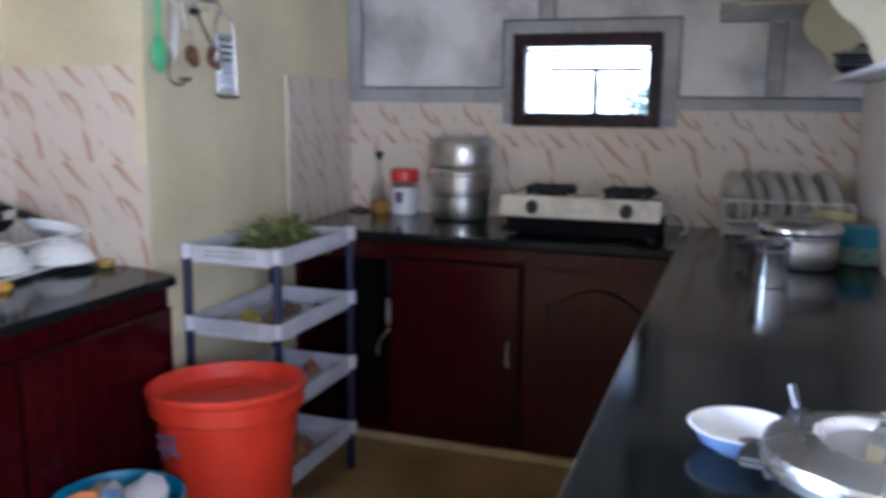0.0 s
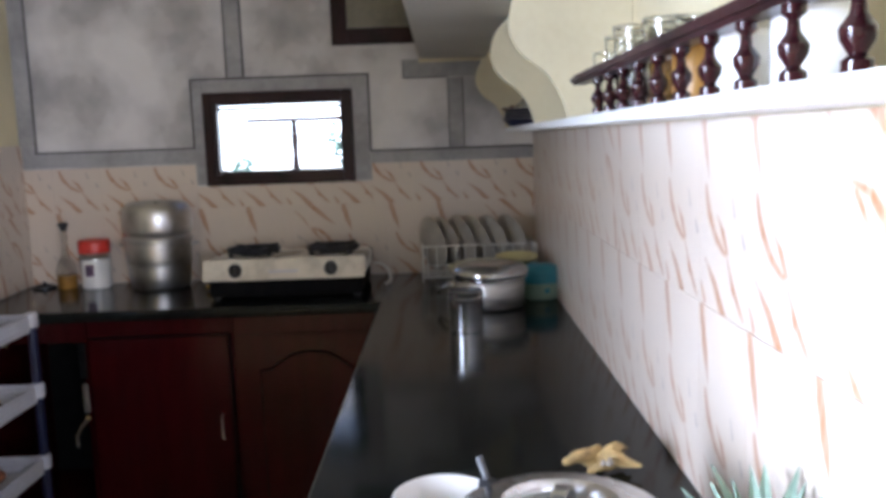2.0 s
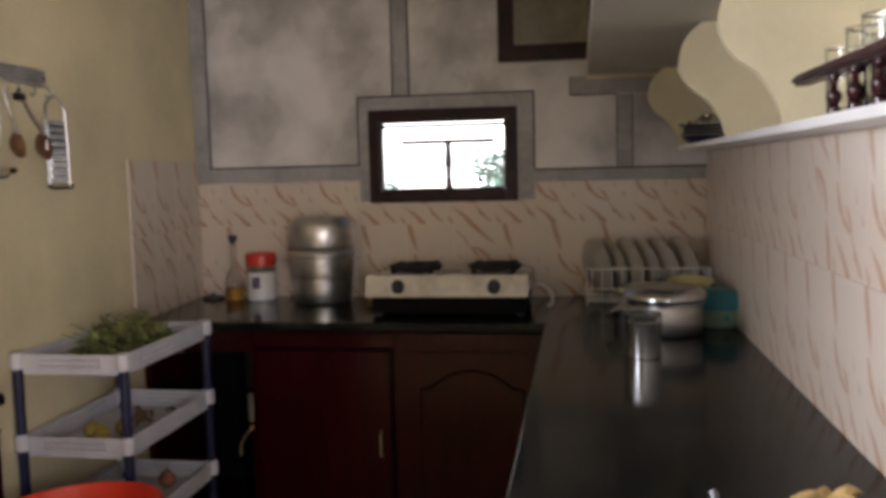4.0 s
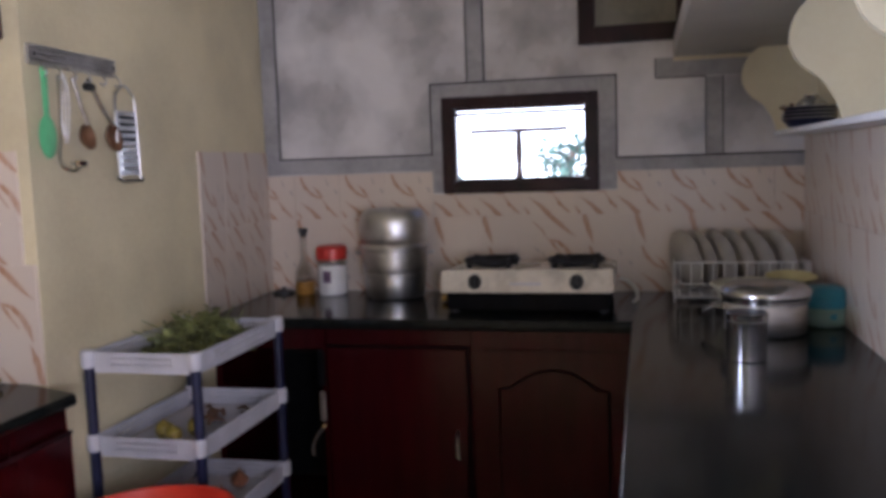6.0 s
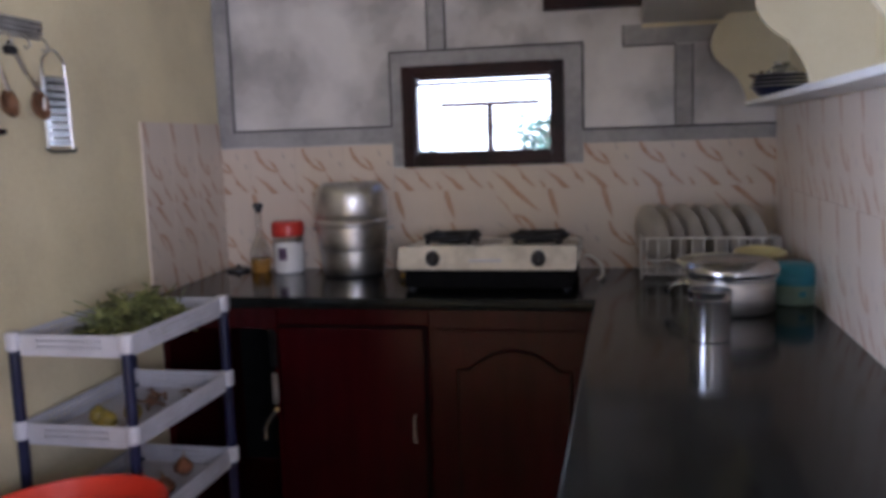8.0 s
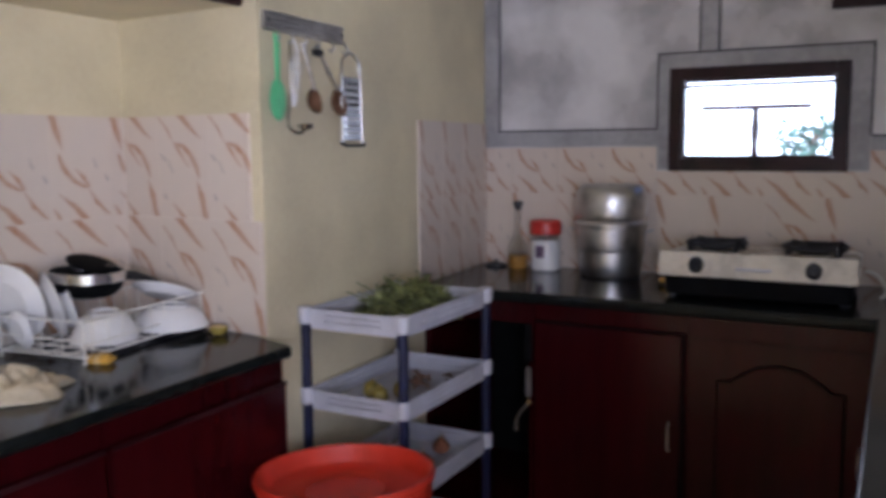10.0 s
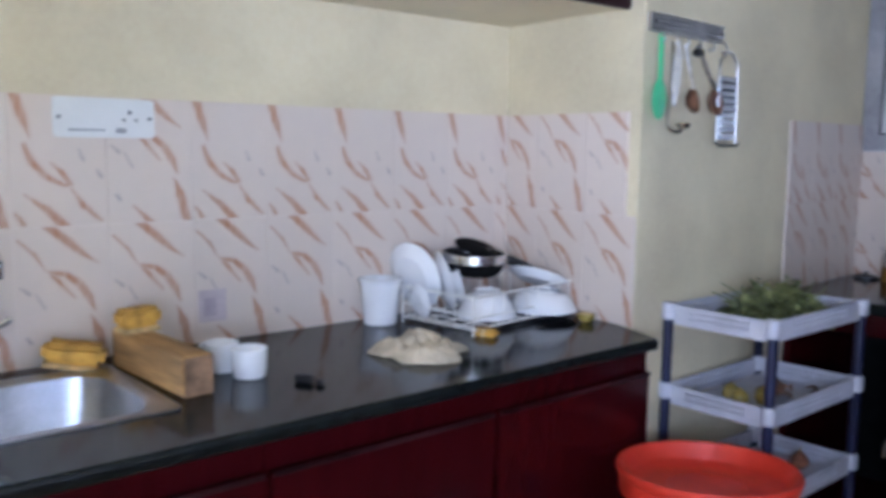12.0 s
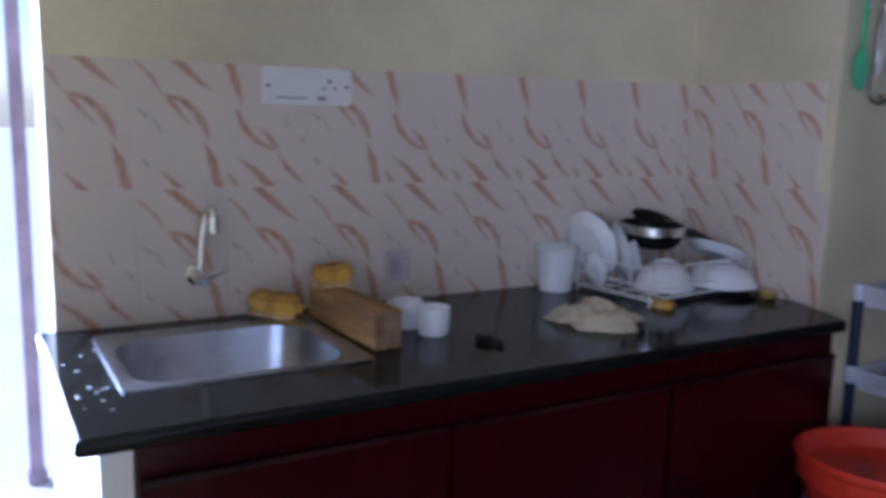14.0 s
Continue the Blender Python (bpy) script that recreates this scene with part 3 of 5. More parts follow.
def cabinet(name, label, w, depth, height, doors, m, arch=True, group="", knobs=True, plain=False, flush=False):
    """A floor cabinet with its front at local y = 0, facing -y, x from 0 to w."""
    ob = thing(name, label, "cabinet", group)
    ob.matrix_world = m
    if doors:
        part("face_frame", solid((0.001, 0.0, 0.035), (w - 0.001, 0.02, height)), "maroon", ob)
    else:
        part("face_frame", merge(solid((0.001, 0.0, height - 0.085), (w - 0.001, 0.02, height)), solid((0.001, 0.0, 0.035), (0.03, 0.02, height - 0.0855)),
             solid((w - 0.018, 0.0, 0.035), (w - 0.001, 0.02, height - 0.0855)), solid((0.0305, 0.0, 0.035), (w - 0.0185, 0.02, 0.060))), "maroon", ob)
        # the recess's shade is put into the near-black colour of this panel
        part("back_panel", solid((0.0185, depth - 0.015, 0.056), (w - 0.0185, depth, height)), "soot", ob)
    part("side_panel", solid((0.001, 0.021, 0.035), (0.018, depth, height)), "maroon", ob)
    part("side_panel", solid((w - 0.018, 0.021, 0.035), (w - 0.001, depth, height)), "maroon", ob)
    part("bottom_panel", solid((0.0185, 0.021, 0.035), (w - 0.0185, depth, 0.055)), "maroon", ob)
    n = len(doors)
    for x0, x1 in doors:
        z0, z1 = 0.07, height - 0.075
        d = part("door", solid((x0, -0.020, z0), (x1, -0.001, z1), 0.004), "maroon", ob)
        if plain:
            part("edge_bead", solid((x0, -0.0235, z1 - 0.012), (x1, -0.0205, z1), 0.001), "dark_wood", d)
            continue
        if flush:
            part("handle", tube([(x1 - 0.035, -0.021, 0.40), (x1 - 0.035, -0.040, 0.41), (x1 - 0.035, -0.040, 0.49), (x1 - 0.035, -0.021, 0.50)], 0.004, 8), "aluminium", d, "small dull metal door handle")
            # dark strips put in where only the shade of the door gap falls
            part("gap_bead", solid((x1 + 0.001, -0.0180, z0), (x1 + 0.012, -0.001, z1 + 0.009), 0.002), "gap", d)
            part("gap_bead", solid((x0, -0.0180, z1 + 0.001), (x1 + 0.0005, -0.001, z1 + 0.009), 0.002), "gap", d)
            continue
        i = 0.085
        out = raised_panel(x0 + i, x1 - i, z0 + i, z1 - i * 0.8, arch)
        part("panel", prism(out, "y", -0.030, -0.0205, 0.004), "maroon", d)
        # groove shade round the panel, put in as a near-black line
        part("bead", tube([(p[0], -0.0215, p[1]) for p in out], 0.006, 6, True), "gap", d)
        if knobs:
            part("handle", tube([(x1 - 0.035, -0.021, 0.40), (x1 - 0.035, -0.042, 0.41), (x1 - 0.035, -0.042, 0.49), (x1 - 0.035, -0.021, 0.50)], 0.005, 8), "aluminium", d, "small dull metal door handle")
    return ob


HC = H - 0.037
cabinet("floor_cabinet", "maroon lacquered cabinet under the stove worktop", 0.565, 0.62, HC, [(0.010, 0.545)], pose(-1.815, -0.668, 0), flush=True)
cabinet("floor_cabinet", "maroon lacquered cabinet with an arched door panel", 0.585, 0.62, HC, [(0.02, 0.575)], pose(-1.25, -0.668, 0))
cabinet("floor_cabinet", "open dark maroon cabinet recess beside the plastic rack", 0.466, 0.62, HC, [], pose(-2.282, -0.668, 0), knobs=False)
for k in range(4):
    cabinet("floor_cabinet", "maroon lacquered cabinet under the long worktop", 0.62, 0.62, HC, [(0.01, 0.61)], pose(-0.655, -0.70 - 0.62 * k, 0, 0, 0, -90), group="cabinets under the long worktop")
for k in range(3):
    cabinet("floor_cabinet", "maroon lacquered cabinet under the sink worktop", 0.615, 0.65, H - 0.030, [(0.008, 0.607)], pose(-2.140, -3.58 + 0.615 * k, 0, 0, 0, 90), group="cabinets under the sink worktop", knobs=False, plain=True)
structure("end_wall", solid((X_LEFT + 0.001, -3.638, 0), (-2.16, -3.582, H - 0.030)), "white_paint", "white painted support wall under the worktop end", "wall")

# sink
sink = thing("sink", "stainless steel bowl sink let into the granite", "sink")
bm = bmesh.new()


def rounded(x0, x1, y0, y1, r, n=5):
    out = []
    for cx, cy, a in ((x1 - r, y1 - r, 0), (x0 + r, y1 - r, 90), (x0 + r, y0 + r, 180), (x1 - r, y0 + r, 270)):
        for k in range(n + 1):
            b = radians(a + 90 * k / n)
            out.append((cx + r * math.cos(b), cy + r * math.sin(b)))
    return out


loops = []
for inset, z, r in ((-0.012, H + 0.001, 0.02), (-0.012, H + 0.005, 0.02), (0.010, H + 0.005, 0.085), (0.022, H - 0.004, 0.095), (0.034, H - 0.15, 0.095), (0.055, H - 0.18, 0.085), (0.10, H - 0.19, 0.07)):
    loops.append([bm.verts.new((x, y, z)) for x, y in rounded(SX0 + inset, SX1 - inset, SY0 + inset, SY1 - inset, r)])
for a, c in zip(loops, loops[1:]):
    for i in range(len(a)):
        j = (i + 1) % len(a)
        bm.faces.new((a[i], a[j], c[j], c[i]))
bm.faces.new(loops[-1])
bmesh.ops.recalc_face_normals(bm, faces=bm.faces)
part("bowl", bm, "sink_steel", sink)
part("drain", lathe([(0, 0.004), (0.03, 0.004), (0.036, 0)], 24, ((SX0 + SX1) / 2, (SY0 + SY1) / 2, H - 0.19)), "chrome", sink)

# ---- lofts ----
structure("loft_right", solid((-0.51, -4.99, 1.884), (0, 0, 1.964)), "loft", "off-white painted concrete loft slab over the worktop", "loft")
structure("loft_left", prism([(X_LEFT, -3.9), (-2.277, -3.9), (-2.277, -1.693), (X_LEFT, Y_PIER)], "z", 1.853, 1.93), "cream_board", "cream painted concrete loft slab over the sink", "loft")
structure("loft_trim", solid((-0.512, -0.022, 1.868), (0, -0.002, 1.8838), 0.003), "cream_board", "thin cream moulding under the loft at the back wall", "trim")
lf = thing("loft_fascia", "dark brown wooden fascia board on the loft edge", "fascia")
part("board", solid((-2.277, -3.9, 1.845), (-2.255, -1.712, 1.94), 0.004), "dark_wood", lf)

# ---- windows ----
win = tagged(new("window_1"), "small dark brown wooden window, bright daylight outside", "window", kind="structure")


def frame_bm(x0, x1, z0, z1, w, y0, y1, bottom=None):
    b = bottom or w
    return [solid((x0, y0, z0), (x0 + w, y1, z1), 0.003), solid((x1 - w, y0, z0), (x1, y1, z1), 0.003),
            solid((x0 + w, y0, z1 - w), (x1 - w, y1, z1), 0.003), solid((x0 + w, y0, z0), (x1 - w, y1, z0 + b), 0.003)]


part("window_frame", merge(*frame_bm(-1.488, -0.815, 1.350, 1.766, 0.048, -0.022, 0.10, 0.052)), "dark_wood", win)
part("sash", merge(*frame_bm(-1.440, -0.863, 1.402, 1.718, 0.012, -0.012, 0.02)), "dark_wood", win)
pane = part("pane", solid((-1.428, 0.000, 1.414), (-0.875, 0.004, 1.706)), "glass", win)
pane.visible_shadow = False
part("head_rail", solid((-1.428, -0.006, 1.684), (-0.875, -0.001, 1.698)), "dark_wood", win)

win2 = tagged(new("window_2"), "high ventilator window with a dark wooden frame and dull pane", "window", kind="structure")
part("window_frame", merge(*frame_bm(-0.893, -0.43, 1.955, 2.55, 0.070, -0.03, 0.0)), "dark_wood", win2)
part("pane", solid((-0.823, -0.012, 2.025), (-0.50, -0.002, 2.48)), "frost", win2)

# grey bands and dark grooves of the wall behind the stove
bands = tagged(new("trim"), "grey painted raised bands with dark outlines", "trim", kind="structure")


def band(x0, x1, z0, z1):
    part("band", solid((x0, -0.008, z0), (x1, 0.0, z1), 0.002), "grey_band", bands)


def groove(x0, x1, z0, z1, mat="groove"):
    part("groove", solid((x0, -0.0105, z0), (x1, -0.001, z1)), mat, bands)


band(X_PIER, -1.537, 1.455, 1.524)
band(-0.740, 0.0, 1.430, 1.486)
groove(X_PIER + 0.07, -1.535, 1.520, 1.527)
groove(-0.742, 0.0, 1.482, 1.489)
band(X_PIER, -2.255, 1.520, 2.70)
groove(-2.258, -2.251, 1.52, 2.70, "worn_groove")
band(-1.537, -1.489, 1.355, 1.828)
band(-0.813, -0.742, 1.355, 1.828)
band(-1.488, -0.814, 1.768, 1.828)
groove(-1.540, -0.739, 1.824, 1.831)
groove(-1.541, -1.534, 1.52, 1.824)
groove(-0.745, -0.738, 1.489, 1.824)
band(-1.372, -1.298, 1.832, 2.70)
groove(-1.375, -1.369, 1.832, 2.70)
groove(-1.301, -1.295, 1.832, 2.70)
band(-0.384, -0.318, 1.490, 1.80)
groove(-0.387, -0.381, 1.490, 1.80, "worn_groove")
groove(-0.321, -0.315, 1.490, 1.80, "worn_groove")
band(-0.58, -0.0, 1.805, 1.884)
groove(-0.583, -0.384, 1.800, 1.806, "worn_groove")
groove(-0.586, -0.580, 1.806, 1.884, "worn_groove")

# ---- wall shelf with wavy brackets ----
shelf = thing("wall_shelf", "white wall shelf with wavy cream brackets and a dark baluster rail", "shelf")
part("board", solid((-0.145, -3.42, 1.548), (-0.001, -0.15, 1.566), 0.003), "white_paint", shelf, "white painted shelf board")
curve = smooth_line([(-0.142, 1.566, 0), (-0.155, 1.61, 0), (-0.19, 1.665, 0), (-0.235, 1.70, 0), (-0.262, 1.74, 0), (-0.268, 1.78, 0), (-0.255, 1.83, 0), (-0.225, 1.868, 0), (-0.205, 1.883, 0)], 4)
wavy = [(0.001, 1.566)] + [(p[0], p[1]) for p in curve] + [(0.001, 1.883)]
for y in (-0.19, -1.28, -1.97, -3.40):
    part("bracket", prism(wavy, "y", y, y - 0.02, 0.002), "cream_board", shelf, "wavy cream painted bracket board")
part("rail", solid((-0.155, -3.40, 1.628), (-0.118, -2.10, 1.648), 0.006), "dark_wood", shelf, "dark maroon wooden rail")
bal = lathe([(0, 0), (0.011, 0), (0.011, 0.008), (0.006, 0.012), (0.012, 0.022), (0.013, 0.030), (0.006, 0.040), (0.005, 0.050), (0.010, 0.055), (0.010, 0.063), (0, 0.063)], 14)
first = part("baluster", bal, "turned", shelf, "turned dark wooden baluster")
first.location = (-0.136, -2.310, 1.566)
for k in range(1, 11):
    o = first.copy()
    scene.collection.objects.link(o)
    o.location = (-0.136, -2.310 - 0.1078 * k, 1.566)

# ---- on the stove worktop ----
stove = thing("gas_stove", "two-burner gas stove with a cream enamel front and black grates", "stove", at=(-1.062, -0.32, H))
stove.scale = (0.975, 1.0, 1.09)
part("body", prism([(-0.245, 0.076), (0.22, 0.076), (0.22, 0.132), (-0.222, 0.144), (-0.245, 0.110)], "x", -0.325, 0.325, 0.006), "enamel", stove)
# the shade beneath the stove, put in as a near-black block
part("underside", solid((-0.312, -0.222, 0.008), (0.312, 0.20, 0.075), 0.006), "soot", stove, "near-black underside block with the shade below the stove")
for x in (-0.29, 0.29):
    for y in (-0.19, 0.19):
        part("foot", lathe([(0, 0), (0.018, 0), (0.015, 0.046), (0, 0.046)], 14, (x, y, 0)), "black", stove)
part("front_panel", prism([(-0.256, 0.074), (-0.246, 0.074), (-0.224, 0.147), (-0.234, 0.150)], "x", -0.328, 0.328, 0.002), "enamel", stove)
part("brand_strip", solid((-0.06, -0.2525, 0.100), (0.06, -0.247, 0.108)), "white_plastic", stove)
for x in (-0.195, 0.192):
    kn = part("knob", moved(lathe([(0, 0.022), (0.019, 0.022), (0.024, 0.016), (0.027, 0), (0, 0)], 22), pose(x, -0.246, 0.110, 74)), "black", stove)
    part("grip", moved(solid((-0.0045, -0.02, 0.020), (0.0045, 0.02, 0.030), 0.002), pose(x, -0.246, 0.110, 74)), "black", kn)
for x in (-0.165, 0.175):
    bn = part("burner", lathe([(0, 0.156), (0.030, 0.156), (0.036, 0.166), (0.036, 0.142), (0.06, 0.139), (0.06, 0.132)], 26, (x, -0.02, 0)), "black_iron", stove)
    part("grate_ring", tube([(x + 0.105 * math.cos(a * math.pi / 14), -0.02 + 0.105 * math.sin(a * math.pi / 14), 0.162) for a in range(28)], 0.009, 8, True), "black_iron", bn)
    for k in range(4):
        a = math.pi / 4 + k * math.pi / 2
        c, s = math.cos(a), math.sin(a)
        part("grate_arm", tube([(x + 0.112 * c, -0.02 + 0.112 * s, 0.134), (x + 0.115 * c, -0.02 + 0.115 * s, 0.166), (x + 0.075 * c, -0.02 + 0.075 * s, 0.162), (x + 0.042 * c, -0.02 + 0.042 * s, 0.154)], 0.013, 6), "black_iron", bn)
brass = thing("brass_regulator", "small dull brass fitting lying at the stove foot", "fitting", at=(-1.412, -0.307, H), turn=15)
part("body", moved(lathe([(0, -0.030), (0.010, -0.030), (0.012, -0.012), (0.016, -0.010), (0.016, 0.010), (0.009, 0.014), (0.008, 0.032), (0, 0.032)], 18), pose(0, 0, 0.016, 0, 90)), "brass", brass)
part("nut", moved(lathe([(0.008, -0.005), (0.0145, -0.005), (0.0145, 0.005), (0.008, 0.005)], 6), pose(0.024, 0, 0.0155, 0, 90)), "brass", brass)
hose = thing("gas_hose", "pale rubber gas hose curling down beside the stove", "hose")
part("hose", tube(smooth_line([(-0.735, -0.16, H + 0.075), (-0.705, -0.17, H + 0.07), (-0.672, -0.21, H + 0.045), (-0.662, -0.25, H + 0.012), (-0.675, -0.33, H + 0.010)]), 0.007, 8), "wire", hose)

steamer = thing("idli_steamer", "tall dented aluminium steamer pot of stacked tiers", "pot", at=(-1.680, -0.165, H))
part("base_pot", lathe([(0, 0), (0.110, 0), (0.121, 0.006), (0.128, 0.030), (0.132, 0.070), (0.133, 0.098), (0.138, 0.102), (0.138, 0.109), (0.132, 0.112), (0, 0.112)], 44), "aluminium", steamer)
part("middle_tier", lathe([(0.130, 0.1115), (0.137, 0.115), (0.139, 0.125), (0.141, 0.165), (0.143, 0.206), (0.150, 0.212), (0.151, 0.224), (0.145, 0.230), (0.140, 0.236), (0, 0.236)], 44), "aluminium", steamer)
part("top_tier", lathe([(0.140, 0.2355), (0.145, 0.246), (0.147, 0.262), (0.149, 0.300), (0.146, 0.335), (0.137, 0.360), (0.124, 0.374), (0.113, 0.380), (0.106, 0.376), (0.098, 0.362), (0, 0.358)], 44), "aluminium", steamer)
part("lid_knob", lathe([(0, 0.378), (0.012, 0.376), (0.014, 0.366), (0.008, 0.358), (0, 0.358)], 16), "black", steamer)
for k in (0, 1):
    part("ear", tube([(0.146 if k else -0.146, -0.025, 0.190), (0.166 if k else -0.166, -0.02, 0.194), (0.166 if k else -0.166, 0.02, 0.194), (0.146 if k else -0.146, 0.025, 0.190)], 0.006, 8), "aluminium", steamer)

jar = thing("plastic_jar", "clear jar of white powder with a red screw lid", "jar", at=(-1.988, -0.11, H))
jar.scale = (1.04, 1.04, 1.06)
part("jar", lathe([(0.062, 0.124), (0.062, 0.150), (0.055, 0.162), (0.0535, 0.162), (0.0602, 0.149), (0.0602, 0.124)], 32), "glass", jar, "clear plastic jar neck")
part("powder", lathe([(0, 0), (0.056, 0), (0.062, 0.006), (0.062, 0.1235), (0.045, 0.130), (0, 0.128)], 32), "china", jar, "white powder filling most of the jar")
part("lid", lathe([(0, 0.205), (0.058, 0.205), (0.064, 0.199), (0.066, 0.190), (0.065, 0.150), (0.0632, 0.150), (0.0632, 0.166), (0, 0.166)], 32), "red_lid", jar, "red plastic screw lid")
part("label", moved(solid((-0.020, -0.0645, 0.055), (0.016, -0.060, 0.105), 0.002), pose(0, 0, 0)), "lilac", jar, "small dark printed label")
bottle = thing("oil_bottle", "small bottle with yellow oil and a dark stopper", "bottle", at=(-2.124, -0.10, H))
part("glass", lathe([(0.042, 0.0605), (0.042, 0.085), (0.036, 0.112), (0.017, 0.140), (0.012, 0.170), (0.012, 0.262), (0.010, 0.262), (0.010, 0.168), (0.015, 0.138), (0.034, 0.109), (0.040, 0.083), (0.040, 0.0605)], 28), "glass", bottle)
part("oil", lathe([(0, 0), (0.038, 0), (0.042, 0.006), (0.042, 0.060), (0, 0.0602)], 28), "amber", bottle, "golden yellow cooking oil")
part("stopper", lathe([(0, 0.258), (0.013, 0.258), (0.014, 0.272), (0.021, 0.280), (0.021, 0.292), (0.016, 0.296), (0, 0.296)], 20), "black", bottle)
lid = thing("small_dark_lid", "small dark lid lying in the counter corner", "lid", at=(-2.235, -0.09, H))
part("disc", lathe([(0, 0.016), (0.03, 0.016), (0.048, 0.010), (0.050, 0), (0, 0)], 24), "black", lid)
part("knob", lathe([(0, 0.03), (0.008, 0.028), (0.010, 0.016), (0, 0.016)], 14), "black", lid)


def plate_bm(r=0.12, seg=36):
    return lathe([(0, 0), (r * 0.62, 0), (r * 0.70, 0.006), (r * 0.98, 0.019), (r, 0.021), (r * 0.98, 0.023), (r * 0.70, 0.011), (r * 0.62, 0.005), (0, 0.004)], seg)


def dish_rack(name, label, lx, ly, h, m, uprights):
    """A wire dish rack: base, rim rods, posts and slots."""
    ob = thing(name, label, "dish rack")
    ob.matrix_world = m
    x, y = lx / 2, ly / 2
    for z, nm in ((0.018, "bottom_rim"), (h, "top_rim")):
        part(nm, tube([(-x, -y, z), (x, -y, z), (x, y, z), (-x, y, z)], 0.0036, 8, True), "wire", ob)
    for sx in (-1, 1):
        for sy in (-1, 1):
            part("post", tube([(sx * x, sy * y, 0.0), (sx * x, sy * y, h + 0.002)], 0.0036, 8), "wire", ob)
    part("middle_rod", tube([(-x, -y, h * 0.45), (x, -y, h * 0.45)], 0.003, 6), "wire", ob)
    for k in range(1, 4):
        part("end_wire", tube([(-x, -y + ly * k / 4, h), (-x, -y + ly * k / 4, 0.018), (x, -y + ly * k / 4, 0.018), (x, -y + ly * k / 4, h)], 0.0026, 6), "wire", ob)
    part("end_rod", tube([(-x, -y, h * 0.55), (-x, y, h * 0.55)], 0.0026, 6), "wire", ob)
    for k in range(uprights):
        px = -x + lx * (k + 0.5) / uprights
        part("wire", tube([(px, -y, h), (px, -y, 0.018), (px, y, 0.018), (px, y, h)], 0.0026, 6), "wire", ob)
    return ob


dish_rack("dish_rack", "white wire dish rack full of standing plates", 0.49, 0.21, 0.152, pose(-0.275, -0.165, H), 12)
dish = thing("plate", "cream plate standing upright in the wire rack", "plate", "plates in the wire rack", at=(0, 0, 0))
part("plate", plate_bm(0.120), "melamine", dish)
spots = [(-0.475, 6), (-0.415, 12), (-0.345, 10), (-0.280, 13), (-0.205, 14), (-0.125, 12)]
for k, (x, lean) in enumerate(spots):
    m = pose(x - 0.02, -0.165 + 0.012 * (k % 2), H + 0.148, 0, 88 - lean, 28)
    if k:
        copy_thing(dish, m)
    else:
        dish.matrix_world = m

cas = thing("hot_pot", "stainless steel serving pot with a flat steel lid", "pot", at=(-0.262, -0.835, H))
cas.scale = (0.95, 0.95, 0.82)
part("body", lathe([(0, 0), (0.112, 0), (0.125, 0.004), (0.131, 0.014), (0.1315, 0.112), (0.128, 0.120), (0, 0.120)], 48), "brushed", cas)
part("rim", lathe([(0.127, 0.119), (0.136, 0.122), (0.141, 0.128), (0.141, 0.136), (0.135, 0.141), (0.127, 0.142)], 48), "steel", cas, "polished rolled rim")
part("lid", lathe([(0.130, 0.1425), (0.141, 0.145), (0.146, 0.151), (0.146, 0.160), (0.141, 0.172), (0.130, 0.183), (0.116, 0.190), (0.101, 0.193), (0.094, 0.189), (0.06, 0.190), (0, 0.193)], 48), "steel", cas, "domed steel lid with a raised rim")
hd = part("handle", moved(tube(smooth_line([(0.128, -0.045, 0.105), (0.165, -0.048, 0.098), (0.196, -0.030, 0.070), (0.202, 0.0, 0.058), (0.196, 0.030, 0.070), (0.165, 0.048, 0.098), (0.128, 0.045, 0.105)]), 0.0050, 8), pose(0, 0, 0, 0, 0, 168)), "steel", cas, "drooping steel loop handle")
part("lug", moved(merge(solid((0.126, -0.054, 0.094), (0.137, -0.036, 0.114), 0.002), solid((0.126, 0.036, 0.094), (0.137, 0.054, 0.114), 0.002)), pose(0, 0, 0, 0, 0, 168)), "steel", hd)
part("foot", lathe([(0.100, 0.0), (0.108, 0.0), (0.110, 0.006), (0.104, 0.008)], 40), "black", cas)
can = thing("steel_tumbler", "straight stainless steel tumbler on the granite", "tumbler", at=(-0.362, -1.225, H))
can.scale = (1.04, 1.04, 0.95)
part("cup", lathe([(0, 0.002), (0.048, 0), (0.0515, 0.003), (0.0525, 0.132), (0.054, 0.138), (0.0525, 0.140)], 40), "steel", can)
# darker metal than outside, the cup's inner shade put into its colour
part("inside", lathe([(0.0524, 0.1398), (0.050, 0.134), (0.049, 0.02), (0, 0.018)], 40), "dull_metal", can, "inside of the cup, darkened for its shade")
part("bead", lathe([(0.0522, 0.112), (0.0545, 0.115), (0.0522, 0.118)], 40), "steel", can)
tub = thing("blue_tub", "small pale green tub with a bright blue lid", "tub", at=(-0.066, -0.710, H))
tub.scale = (1.08, 1.08, 1.0)
part("tub", lathe([(0, 0), (0.056, 0), (0.062, 0.006), (0.064, 0.065), (0, 0.065)], 32), "pale_green", tub)
part("lid", lathe([(0.066, 0.062), (0.067, 0.086), (0.064, 0.092), (0.066, 0.096), (0.063, 0.112), (0.052, 0.124), (0.036, 0.130), (0, 0.132)], 32), "cyan", tub, "bright blue plastic lid")
part("mark", solid((0.006, -0.0645, 0.028), (0.024, -0.058, 0.046), 0.002), "cyan", tub)
basin = thing("cream_basin", "pale cream plastic basin behind the steel pot", "basin", at=(-0.255, -0.540, H))
basin.scale = (0.97, 0.97, 0.92)
